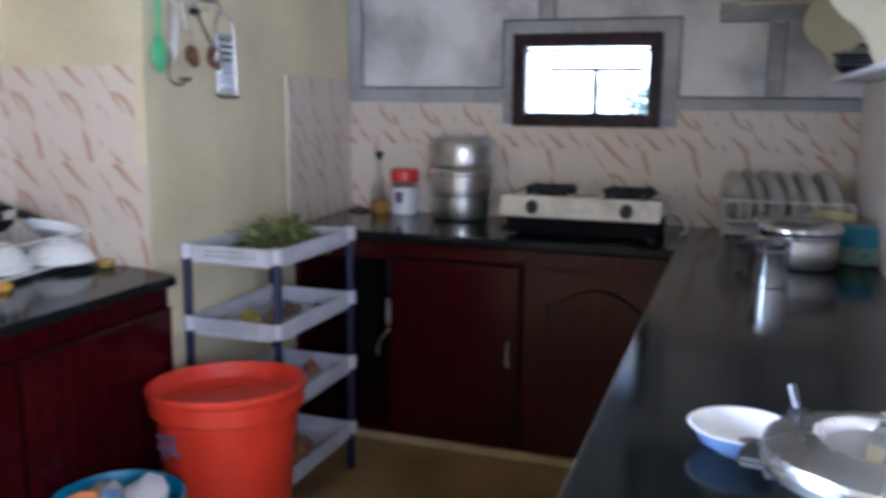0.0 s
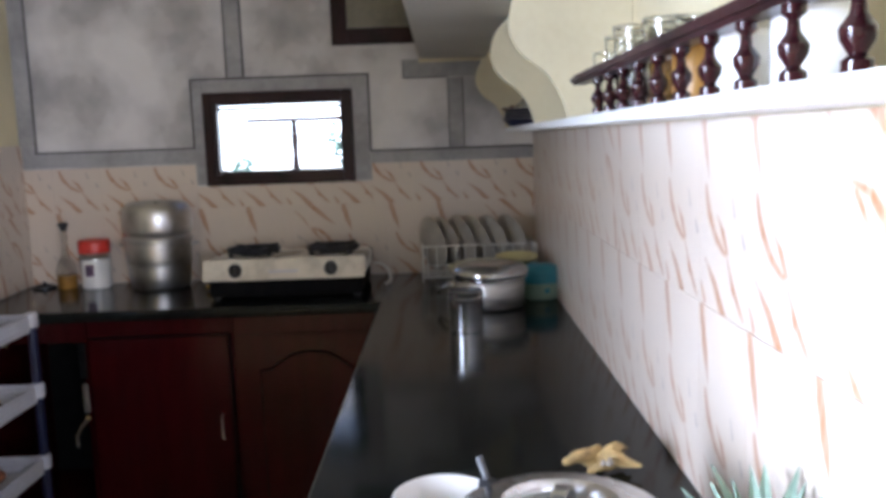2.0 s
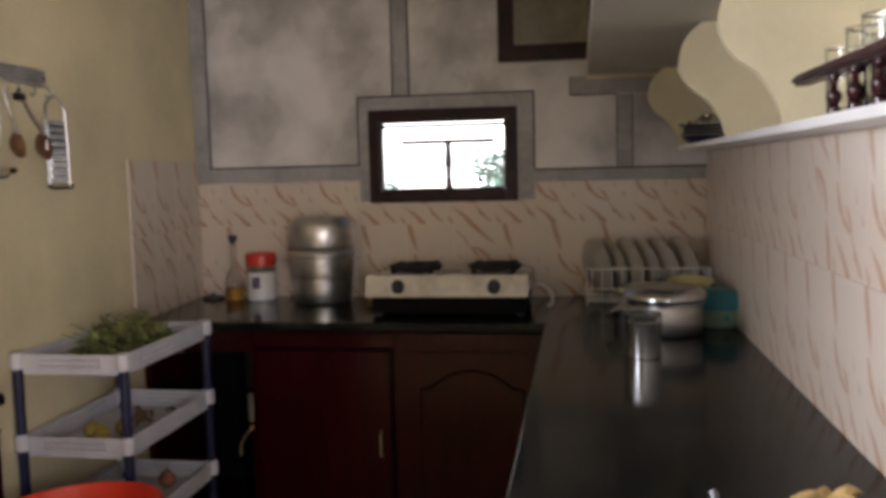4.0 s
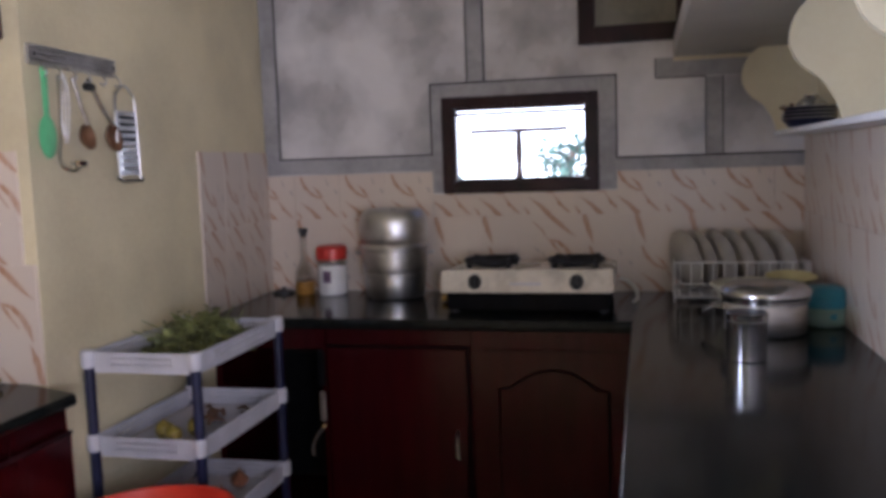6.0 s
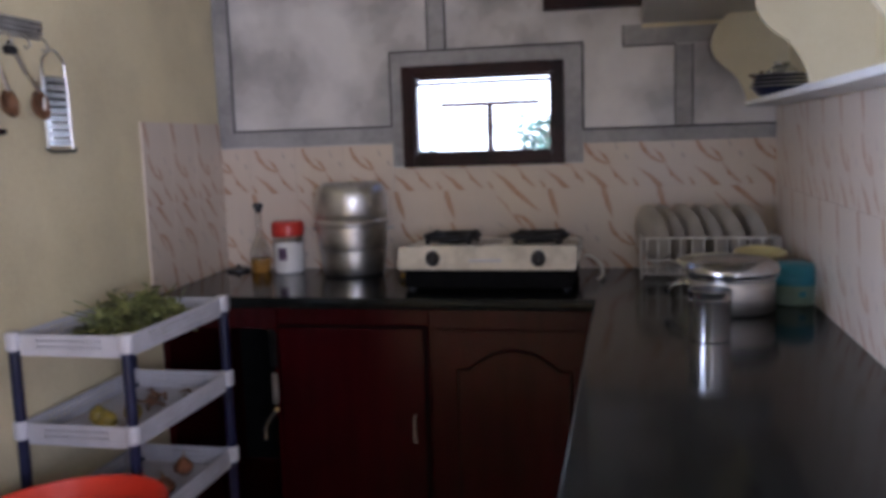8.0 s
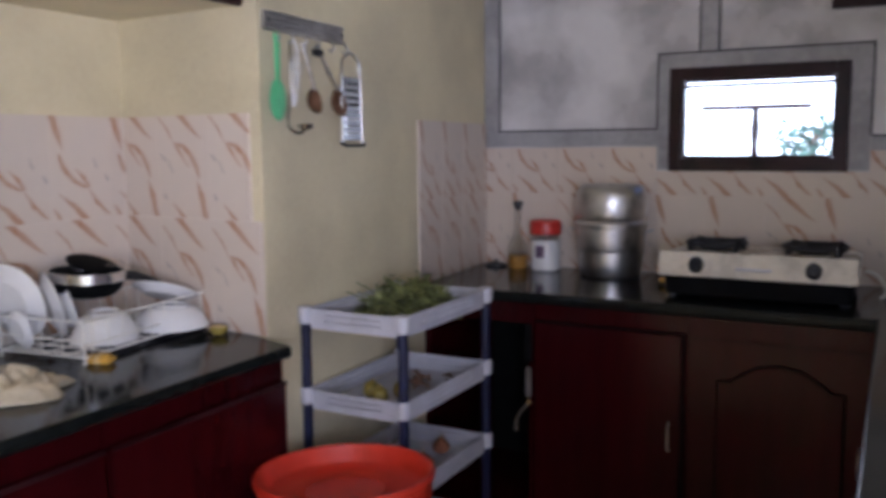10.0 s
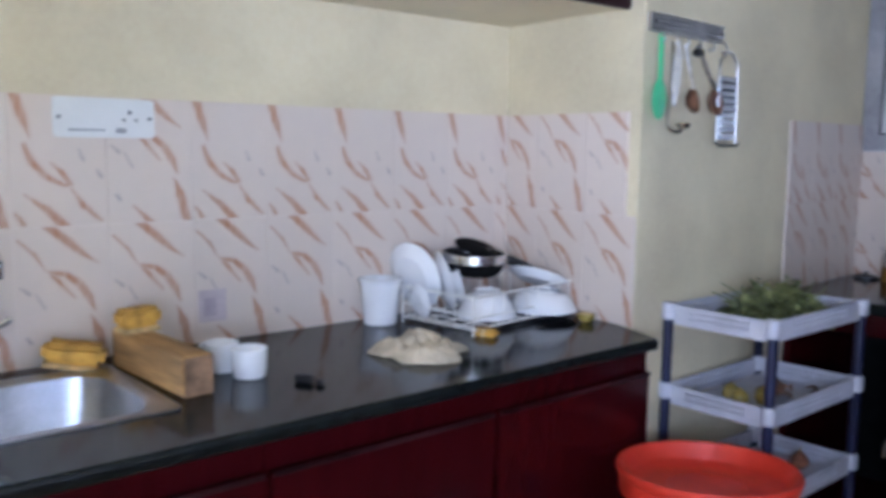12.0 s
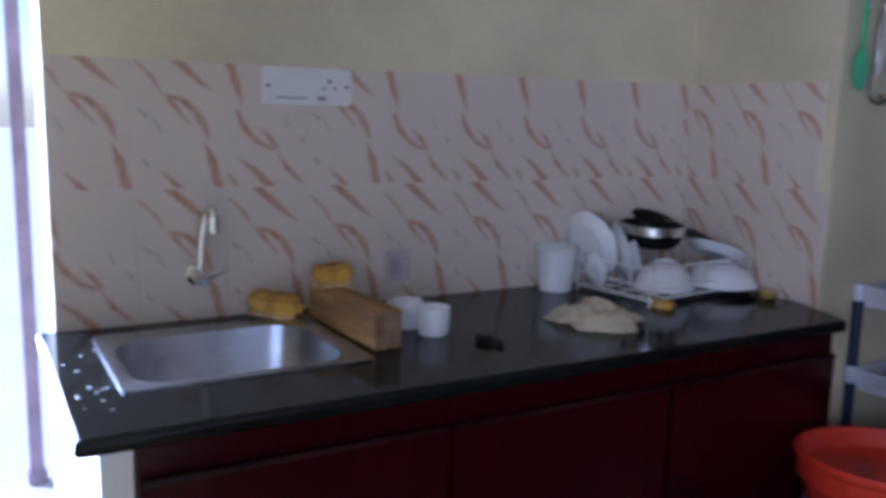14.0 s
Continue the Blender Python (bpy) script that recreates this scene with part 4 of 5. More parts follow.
part("basin", lathe([(0, 0), (0.095, 0), (0.104, 0.006), (0.142, 0.108), (0.152, 0.112), (0.155, 0.120), (0.150, 0.124), (0.142, 0.118), (0.100, 0.012), (0, 0.010)], 48), "cream_plastic", basin)
part("rim", lathe([(0.1545, 0.110), (0.158, 0.113), (0.158, 0.121), (0.1545, 0.124)], 48), "cream_plastic", basin)
dishy = thing("yellow_plate", "pale yellow plate resting across the cream basin", "plate", at=(-0.140, -0.545, H + 0.111))
dishy.scale = (0.80, 0.80, 1.0)
part("plate", moved(plate_bm(0.105), pose(0, 0, 0.005, 5, 0, 0)), "pale_yellow", dishy)
part("rim", moved(lathe([(0.103, 0.020), (0.106, 0.019), (0.106, 0.024), (0.103, 0.024)], 36), pose(0, 0, 0.005, 5, 0, 0)), "pale_yellow", dishy)

bowl = thing("enamel_bowl", "white bowl with a pale blue outside", "bowl", at=(-0.440, -2.566, H))
bowl.scale = (0.94, 0.94, 0.72)
part("outside", lathe([(0, 0), (0.045, 0), (0.050, 0.006), (0.070, 0.022), (0.083, 0.053)], 40), "blue_grey", bowl, "pale blue glazed outside")
part("inside", lathe([(0.083, 0.053), (0.088, 0.056), (0.085, 0.058), (0.078, 0.050), (0.064, 0.022), (0.042, 0.010), (0, 0.008)], 40), "china", bowl)
spoon = thing("steel_ladle", "steel ladle resting in the white bowl", "ladle")
part("handle", tube(smooth_line([(-0.418, -2.590, H + 0.020), (-0.392, -2.615, H + 0.046), (-0.376, -2.612, H + 0.060), (-0.366, -2.603, H + 0.070)], 4), [0.004] * 7 + [0.005, 0.0055, 0.007, 0.009, 0.009, 0.007], 8), "dull_metal", spoon)
part("scoop", lathe([(0, 0.0), (0.014, 0.003), (0.020, 0.010), (0.018, 0.011), (0.012, 0.005), (0, 0.003)], 20, (-0.425, -2.580, H + 0.010)), "dull_metal", spoon)

cook = thing("steel_cooker", "large stainless steel pot with a recessed lid and loop handle", "pot", at=(-0.287, -2.838, H))
cook.scale = (0.912, 0.912, 1.08)
part("body", lathe([(0, 0), (0.118, 0), (0.130, 0.012), (0.134, 0.105), (0.140, 0.112), (0, 0.112)], 56), "steel", cook)
lidc = part("lid", lathe([(0.145, 0.092), (0.150, 0.094), (0.151, 0.101), (0.145, 0.105), (0.147, 0.110), (0.150, 0.113), (0.148, 0.119), (0.125, 0.126), (0.095, 0.131), (0.086, 0.132), (0.081, 0.128), (0.077, 0.118), (0.05, 0.114), (0, 0.113)], 64), "satin", cook, "worn steel lid with a sunken centre")
part("lid_handle", prism([(p[0], p[1]) for p in [(-0.060, 0.115), (-0.048, 0.138), (-0.02, 0.148), (0.02, 0.148), (0.048, 0.138), (0.060, 0.115), (0.054, 0.115), (0.043, 0.133), (0.018, 0.142), (-0.018, 0.142), (-0.043, 0.133), (-0.054, 0.115)]], "y", -0.011, 0.011, 0.0015), "steel", lidc)
lidc.children[0].rotation_euler = (0, 0, radians(70))
part("side_handle", moved(merge(solid((0.130, -0.032, 0.080), (0.178, 0.032, 0.092), 0.005), solid((0.130, -0.024, 0.068), (0.142, 0.024, 0.082), 0.003)), pose(0, 0, 0, 0, 0, 172)), "dull_metal", cook)
part("clamp", moved(merge(solid((0.128, -0.012, 0.085), (0.162, 0.012, 0.125), 0.004), tube([(0.15, 0, 0.12), (0.168, 0.0, 0.15)], 0.006, 8)), pose(0, 0, 0, 0, 0, 130)), "black", cook, "dark spring clamp")

husks = thing("corn_husks", "small heap of dried yellow husks on the granite", "husks", at=(-0.160, -2.405, H))
husks.scale = (0.86, 0.86, 0.80)
for k in range(11):
    a = (0.35, 2.9, 0.75, 5.9, 3.3, 1.2, 0.1, 2.6, 6.1, 3.7, 0.55)[k] + random.uniform(-0.15, 0.15)
    c, s = math.cos(a), math.sin(a)
    l = random.uniform(0.050, 0.078)
    ox, oy, oz = random.uniform(-0.018, 0.018), random.uniform(-0.018, 0.018), 0.012 + 0.0026 * k
    rise = random.uniform(-0.006, 0.022)
    leaf = tube(smooth_line([(ox - 0.35 * l * c, oy - 0.35 * l * s, oz), (ox + 0.2 * l * c, oy + 0.2 * l * s, oz + 0.010), (ox + 0.6 * l * c, oy + 0.6 * l * s, oz + rise), (ox + l * c, oy + l * s, max(0.006, oz + rise * random.uniform(0.3, 1.2) - 0.004))], 3),
                [0.005, 0.009, 0.012, 0.014, 0.015, 0.0145, 0.013, 0.010, 0.007, 0.004], 8)
    for v in leaf.verts:                                  # flattened and creased
        v.co += Vector(noise.noise_vector(v.co * 70)) * 0.004
        v.co.z = max(0.001, v.co.z)
    part("husk", leaf, "husk", husks)
for k in range(5):
    part("clove", lathe([(0, 0), (0.005, 0.002), (0.0065, 0.007), (0.004, 0.013), (0, 0.016)], 10, (random.uniform(-0.005, 0.035), random.uniform(-0.045, -0.02), 0.034)), "melamine", husks, "white garlic clove")

pine = thing("pineapple", "pineapple with a spiky grey-green crown", "pineapple", at=(-0.066, -2.955, H))
pine.scale = (1.0, 1.0, 1.0)
part("fruit", lathe([(0, 0), (0.035, 0.002), (0.048, 0.025), (0.050, 0.06), (0.040, 0.085), (0.02, 0.097), (0, 0.098)], 26), "pineapple", pine)


def blade(base, tip, width, bend, thick=0.002):
    """A pointed leaf from base to tip, folded along its middle."""
    b, t = Vector(base), Vector(tip)
    d = t - b
    side = d.cross(Vector((0, 0, 1)))
    side = side.normalized() if side.length > 1e-4 else Vector((1, 0, 0))
    up = side.cross(d).normalized()
    bm = bmesh.new()
    rows = []
    n = 6
    for i in range(n + 1):
        s = i / n
        w = width * (1 - s ** 1.6) * (0.75 + 0.5 * s)
        c = b + d * s + up * bend * math.sin(math.pi * s * 0.5) * s
        rows.append([bm.verts.new(c - side * w + up * w * 0.5), bm.verts.new(c), bm.verts.new(c + side * w + up * w * 0.5), bm.verts.new(c - up * thick)])
    for a, c in zip(rows, rows[1:]):
        for i, j in ((0, 1), (1, 2), (2, 3), (3, 0)):
            bm.faces.new((a[i], a[j], c[j], c[i]))
    bmesh.ops.recalc_face_normals(bm, faces=bm.faces)
    return bm


for k in range(24):
    a = k * 2.399
    tilt = 0.12 + 0.80 * (1 - k / 24)
    l = 0.105 + 0.035 * math.sin(k / 24 * 3.0)
    tip = (math.cos(a) * l * math.sin(tilt), math.sin(a) * l * math.sin(tilt), 0.090 + l * math.cos(tilt))
    part("crown_leaf", blade((0.012 * math.cos(a), 0.012 * math.sin(a), 0.086), tip, 0.0165, -0.018), "crown", pine)

# ---- on the wall shelf ----
tumbler_bm = lambda: lathe([(0, 0.004), (0.026, 0.0), (0.029, 0.004), (0.034, 0.098), (0.0325, 0.099), (0.0275, 0.012), (0, 0.012)], 26)
tmb = thing("glass_tumbler", "clear drinking glass upside down on the shelf", "glass", "glasses on the wall shelf", at=(-0.078, -2.165, 1.566))
part("glass", tumbler_bm(), "glass", tmb)
part("rim", lathe([(0.0325, 0.0965), (0.0348, 0.0975), (0.0348, 0.1000), (0.0325, 0.1005)], 26), "glass", tmb)
tmb.scale = (1.0, 1.0, 0.92)
for x, y, s, q in ((-0.050, -2.215, 1.0, 0.95), (-0.095, -2.245, 1.1, 1.15), (-0.052, -2.300, 1.15, 1.25), (-0.090, -2.345, 1.15, 1.32), (-0.050, -2.395, 1.2, 1.38), (-0.092, -2.435, 1.2, 1.38), (-0.055, -2.490, 1.2, 1.36), (-0.090, -2.620, 1.1, 1.26), (-0.050, -2.660, 1.15, 1.22)):
    o = copy_thing(tmb, pose(x, y, 1.566))
    o.scale = (s, s, q)
for x, y, r, h, mt, nm in ((-0.08, -2.56, 0.030, 0.075, "amber", "amber spice jar with a metal lid"), (-0.072, -2.68, 0.036, 0.085, "amber", "amber spice jar with a metal lid"), (-0.07, -2.86, 0.042, 0.078, "china", "white crockery jar behind the rail"), (-0.072, -3.04, 0.042, 0.078, "china", "white crockery jar behind the rail"), (-0.074, -2.33, 0.022, 0.052, "lilac", "small dark jar behind the rail")):
    j = thing("spice_jar", nm, "jar", "jars on the wall shelf", at=(x, y - 0.03, 1.566))
    part("jar", lathe([(0, 0), (r * 0.94, 0), (r, 0.004), (r, h - 0.012), (r * 0.85, h - 0.004), (0, h - 0.004)], 26), mt, j)
    part("lid", lathe([(r * 0.9, h - 0.006), (r * 0.92, h + 0.006), (0, h + 0.008)], 26), "aluminium", j)
dish_b = thing("stacked_dish", "dark blue enamel dish stacked at the end of the shelf", "dish", "dishes stacked on the shelf", at=(-0.098, -0.60, 1.566))
part("dish", lathe([(0, 0), (0.060, 0), (0.066, 0.004), (0.084, 0.026), (0.088, 0.027), (0.086, 0.031), (0.080, 0.028), (0.062, 0.008), (0, 0.006)], 40), "navy", dish_b)
part("rim", lathe([(0.0875, 0.026), (0.0905, 0.0285), (0.0875, 0.0315)], 40), "aluminium", dish_b, "pale metal rim")
for k, z in enumerate((0.012, 0.024, 0.036)):
    o = copy_thing(dish_b, pose(-0.098 + 0.003 * k, -0.60 + 0.004 * k, 1.566 + z))
    o.scale = (0.97 - 0.02 * k, 0.97 - 0.02 * k, 1.0)
sb = thing("steel_bowl", "small steel bowl upturned on the stacked dishes", "bowl", at=(-0.088, -0.59, 1.6140))
part("bowl", lathe([(0.050, 0), (0.053, 0.004), (0.046, 0.032), (0.026, 0.048), (0, 0.051)], 30), "steel", sb)
part("foot_ring", lathe([(0.022, 0.048), (0.024, 0.056), (0.020, 0.056)], 24), "steel", sb)
sb2 = thing("brown_lid", "small brown lid leaning on the stacked dishes", "lid", at=(-0.150, -0.565, 1.6120))
part("disc", moved(lathe([(0, 0), (0.036, 0.001), (0.038, 0.006), (0.030, 0.012), (0, 0.014)], 28), pose(0, 0, 0.010, 8, 12, 0)), "wood_spoon", sb2)
part("knob", moved(lathe([(0, 0.026), (0.007, 0.024), (0.008, 0.013), (0, 0.013)], 14), pose(0, 0, 0.010, 8, 12, 0)), "wood_spoon", sb2)

# ---- utensil rail on the pier ----
PIER = pose(*EDGE, 0, 0, 0, PIER_TURN)              # local y runs along the pier face, x points into the room


def on_pier(name, label, category, group=""):
    ob = thing(name, label, category, group)
    ob.matrix_world = PIER
    return ob


rail = on_pier("utensil_rail", "ribbed aluminium utensil rail screwed to the pier", "utensil rail")
part("back_plate", solid((0.0, 0.014, 1.784), (0.008, 0.428, 1.840), 0.002), "aluminium", rail)
for z in (1.791, 1.805, 1.819, 1.833):
    part("rib", tube([(0.012, 0.012, z), (0.012, 0.430, z)], 0.0058, 10), "aluminium", rail)
for y in (0.045, 0.112, 0.180, 0.250, 0.330, 0.412):
    part("hook", tube(smooth_line([(0.012, y, 1.795), (0.032, y, 1.780), (0.040, y, 1.762), (0.030, y, 1.752), (0.022, y, 1.760)], 4), 0.003, 6), "aluminium", rail)
for y in (0.03, 0.415):
    part("screw", moved(lathe([(0, 0.002), (0.005, 0.0015), (0.006, 0), (0, 0)], 12), pose(0.0175, y, 1.812, 0, 90)), "black_iron", rail)
U = 0.028
sp = on_pier("green_spoon", "bright green plastic serving spoon hanging from the rail", "spoon")
part("handle", prism([(0.036, 1.768), (0.058, 1.768), (0.056, 1.650), (0.062, 1.628), (0.032, 1.628), (0.038, 1.650)], "x", U - 0.003, U + 0.004, 0.002), "green", sp)
part("blade", moved(lathe([(0, 0.006), (0.030, 0.004), (0.039, 0.0), (0.032, -0.004), (0, -0.007)], 26), Matrix.Translation((U, 0.047, 1.592)) @ Matrix.Rotation(radians(90), 4, "Y") @ Matrix.Diagonal((1.5, 1, 1, 1))), "green", sp)
part("hanging_loop", tube([(U + 0.008 * math.cos(a * math.pi / 6), 0.047, 1.768 + 0.010 * math.sin(a * math.pi / 6)) for a in range(12)], 0.003, 6, True), "green", sp)
sk = on_pier("steel_hook_ladle", "thin steel skewer ladle hanging from the rail", "ladle")
part("rod", tube(smooth_line([(U, 0.112, 1.762), (U, 0.106, 1.61), (U, 0.092, 1.528), (U + 0.01, 0.108, 1.503), (U + 0.02, 0.136, 1.503), (U + 0.02, 0.148, 1.524)]), 0.0045, 8), "steel", sk)
part("tip", lathe([(0, 0), (0.020, 0.006), (0.024, 0.019), (0.022, 0.019), (0, 0.008)], 20, (U + 0.022, 0.146, 1.506)), "steel", sk)
wh = on_pier("wire_whisk", "bundle of pale bent wire handles hanging from the rail", "whisk")
for dy in (-0.014, 0.0, 0.014):
    part("wire", tube(smooth_line([(U + 0.004, 0.128 + dy * 0.3, 1.764), (U + 0.008, 0.128 + dy, 1.72), (U + 0.006, 0.124 + dy * 1.2, 1.64), (U + 0.004, 0.122 + dy * 0.4, 1.575)], 5), 0.0030, 6), "brushed", wh)


def shell_ladle(y_top, y_bot, z_bot, r):
    ob = on_pier("coconut_ladle", "coconut shell ladle with a thin handle on the rail", "ladle", "shell ladles on the rail")
    part("handle", tube(smooth_line([(U, y_top, 1.762), (U + 0.004, y_top * 0.55 + y_bot * 0.45, 1.69), (U + 0.006, y_bot, z_bot + r)]), 0.0060, 8), "brushed", ob)
    part("shell", moved(lathe([(0, -r * 0.6), (r * 0.6, -r * 0.45), (r * 0.95, -0.1 * r), (r, 0.1 * r), (r * 0.9, 0.1 * r), (r * 0.5, -r * 0.3), (0, -r * 0.42)], 24), Matrix.Translation((U + 0.006, y_bot, z_bot)) @ Matrix.Rotation(radians(80), 4, "Y") @ Matrix.Diagonal((1.15, 1, 1, 1))), "wood_spoon", ob)
    return ob


shell_ladle(0.180, 0.226, 1.596, 0.034)
shell_ladle(0.258, 0.366, 1.596, 0.038)
bk = on_pier("black_clip", "small black clip hooked on the rail", "clip")
part("clip", solid((U - 0.01, 0.236, 1.730), (U + 0.012, 0.276, 1.752), 0.004), "black", bk)
part("pin", tube([(U, 0.256, 1.752), (U, 0.255, 1.766)], 0.004, 8), "black", bk)
gr = on_pier("grater", "steel flat grater with a wire frame hanging from the rail", "grater")
gy0, gy1 = 0.392, 0.508
part("wire_frame", tube(smooth_line([(U, gy0, 1.470), (U, gy0, 1.700), (U, gy0 + 0.022, 1.742), (U, (gy0 + gy1) / 2, 1.760), (U, gy1 - 0.022, 1.742), (U, gy1, 1.700), (U, gy1 + 0.006, 1.470)], 5), 0.0038, 8), "aluminium", gr)
part("foot", tube([(U, gy0 - 0.012, 1.473), (U + 0.012, gy0, 1.463), (U + 0.012, gy1, 1.463), (U, gy1 + 0.018, 1.473)], 0.0045, 8), "black_iron", gr)
part("blade", solid((U - 0.002, gy0 + 0.004, 1.480), (U + 0.002, gy1 - 0.004, 1.682), 0.001), "steel", gr)
for r in range(8):
    part("tooth_row", tube([(U + 0.003, gy0 + 0.016, 1.503 + 0.0228 * r), (U + 0.003, gy1 - 0.016, 1.503 + 0.0228 * r)], 0.0035, 6), "aluminium" if r < 4 else "black_iron", gr)

# ---- plastic rack ----
prack = thing("storage_rack", "four-tier white plastic rack with navy posts", "storage rack")
RX0, RX1, RY0, RY1 = -2.208, -1.865, -1.535, -0.985
TIERS = (0.975, 0.725, 0.465, 0.195)
for z in TIERS:
    h = 0.060
    t = part("tray", merge(
        solid((RX0 + 0.02, RY0 + 0.02, z - h), (RX1 - 0.02, RY1 - 0.02, z - h + 0.006), 0.001)), "white_plastic", prack)
    for a, c in (((RX0, RY0), (RX1, RY0)), ((RX1, RY0), (RX1, RY1)), ((RX1, RY1), (RX0, RY1)), ((RX0, RY1), (RX0, RY0))):
        A, C = Vector((*a, 0)), Vector((*c, 0))
        d = (C - A).normalized()
        A, C = A + d * 0.02, C - d * 0.02
        L = (C - A).length
        m = Matrix.Translation((A.x, A.y, 0)) @ Matrix.Rotation(math.atan2(d.y, d.x), 4, "Z")
        bars = [solid((0, -0.004, z - 0.012), (L, 0.006, z), 0.002), solid((L * 0.16, -0.003, z - 0.028), (L * 0.84, 0.005, z - 0.022)), solid((0, -0.004, z - h), (L, 0.006, z - h + 0.022), 0.002), solid((0, -0.003, z - 0.040), (L * 0.16, 0.005, z - 0.010)), solid((L * 0.84, -0.003, z - 0.040), (L, 0.005, z - 0.010))]
        n = 17
        for k in range(n):
            x = L * (0.17 + 0.66 * k / (n - 1))
            bars.append(solid((x - 0.0036, -0.002, z - h + 0.02), (x + 0.0036, 0.004, z - 0.008)))
        part("side", moved(merge(*bars), m), "white_plastic", t)
    for x in (RX0, RX1):
        for y in (RY0, RY1):
            part("corner_socket", lathe([(0, z + 0.006), (0.019, z + 0.006), (0.022, z), (0.022, z - 0.042), (0.018, z - 0.046), (0, z - 0.046)], 16, (x, y, 0)), "white_plastic", t)
for x in (RX0, RX1):
    for y in (RY0, RY1):
        for z1, z0 in zip(TIERS, TIERS[1:] + (0.0,)):
            top, bot = z1 - 0.046, (z0 + 0.006 if z0 else 0.0)
            part("post", lathe([(0, bot), (0.0150, bot), (0.0150, top), (0, top)], 16, (x, y, 0)), "navy", prack, "navy blue plastic post")

herbs = thing("green_herbs", "heap of fresh green leafy herbs in the top tray", "herbs")
herbs["kind"] = "stuff"


def leaf_heap(cx, cy, z, rx, ry, h, n, size, seed):
    rng = random.Random(seed)
    bm = bmesh.new()
    for _ in range(n):
        a, r = rng.uniform(0, 2 * math.pi), math.sqrt(rng.random())
        px, py = cx + rx * r * math.cos(a), cy + ry * r * math.sin(a)
        top = h * (1 - r * r) * (0.75 + 0.5 * noise.noise((px * 18, py * 18, seed)))
        pz = z + max(0.004, top) * rng.uniform(0.35, 1.0)
        d = Vector((rng.uniform(-1, 1), rng.uniform(-1, 1), rng.uniform(-0.3, 0.8))).normalized()
        s = d.cross(Vector((rng.uniform(-1, 1), rng.uniform(-1, 1), 1))).normalized()
        l = size * rng.uniform(0.6, 1.4)
        p = Vector((px, py, pz))
        up = d.cross(s)
        v = [bm.verts.new(q) for q in (p, p + d * l * 0.45 + s * l * 0.28, p + d * l + up * l * 0.15, p + d * l * 0.45 - s * l * 0.28)]
        bm.faces.new(v)
    return bm


part("leaves", leaf_heap(-2.03, -1.23, 0.918, 0.135, 0.21, 0.145, 1000, 0.036, 3), "herb", herbs)
part("stems", merge(*[tube([(-2.03 + random.uniform(-0.1, 0.1), -1.23 + random.uniform(-0.16, 0.16), 0.925), (-2.03 + random.uniform(-0.12, 0.12), -1.23 + random.uniform(-0.19, 0.19), 0.925 + random.uniform(0.03, 0.11))], 0.0022, 5) for _ in range(40)]), "herb", herbs)
lem = thing("lemon", "yellow lemon in the second tray", "lemon", "lemons in the tray", at=(-2.02, -1.42, 0.6715))
part("fruit", lathe([(0, 0), (0.016, 0.004), (0.027, 0.022), (0.024, 0.042), (0.010, 0.054), (0, 0.058)], 20), "lemon", lem)
part("stalk", lathe([(0, 0.057), (0.004, 0.057), (0.003, 0.062), (0, 0.062)], 8), "husk", lem)
copy_thing(lem, pose(-2.075, -1.38, 0.6715, 0, 0, 40))
copy_thing(lem, pose(-1.99, -1.34, 0.6715, 0, 0, 100))
tub2 = thing("dried_chillies", "loose dark dried chillies in the second tray", "chillies")
for k in range(14):
    a = random.uniform(0, 6.28)
    x, y = -2.0 + random.uniform(-0.08, 0.09), -1.18 + random.uniform(-0.12, 0.10)
    part("chilli", tube([(x, y, 0.678), (x + 0.02 * math.cos(a), y + 0.02 * math.sin(a), 0.690), (x + 0.05 * math.cos(a), y + 0.05 * math.sin(a), 0.680)], [0.006, 0.007, 0.002], 7), "wood_spoon", tub2)
pot3 = thing("onion", "brown skinned onion in the lower trays", "onion", "onions in the lower trays", at=(-1.98, -1.10, 0.4115))
part("bulb", lathe([(0, 0), (0.012, 0.002), (0.030, 0.018), (0.031, 0.032), (0.016, 0.050), (0.005, 0.060), (0, 0.066)], 20), "onion", pot3)
part("tip", tube([(0, 0, 0.062), (0.004, 0.003, 0.078)], [0.004, 0.0015], 6), "husk", pot3)
for k in range(15):
    z = 0.4115 if k < 6 else 0.1415
    copy_thing(pot3, pose(-2.07 + 0.062 * (k % 3) + random.uniform(-0.01, 0.01), -1.33 + 0.068 * (k // 3 if k < 6 else k // 3 - 2) + random.uniform(-0.01, 0.01), z, random.uniform(-12, 12), 0, 30 * k))

# ---- bins ----
bin_ = thing("red_bin", "large red plastic bucket with its red lid pressed on", "bucket", at=(-1.865, -1.835, 0.0))
part("bucket", lathe([(0, 0.004), (0.150, 0.0), (0.158, 0.006), (0.206, 0.556), (0.214, 0.562), (0.214, 0.586), (0.206, 0.586), (0.198, 0.55), (0.150, 0.02), (0, 0.018)], 64), "red", bin_)
lid_r = part("lid", lathe([(0.216, 0.560), (0.224, 0.560), (0.226, 0.606), (0.233, 0.612), (0.235, 0.624), (0.230, 0.633), (0.221, 0.631), (0.211, 0.604), (0.202, 0.588), (0.185, 0.580), (0.110, 0.577), (0.104, 0.580), (0.096, 0.577), (0, 0.575)], 64), "red", bin_, "red lid with a raised rim and sunken top")
tilt = pose(0, 0, 0.59, -2.2, -2.2, 0) @ pose(0, 0, -0.59)
lid_r.matrix_local = tilt
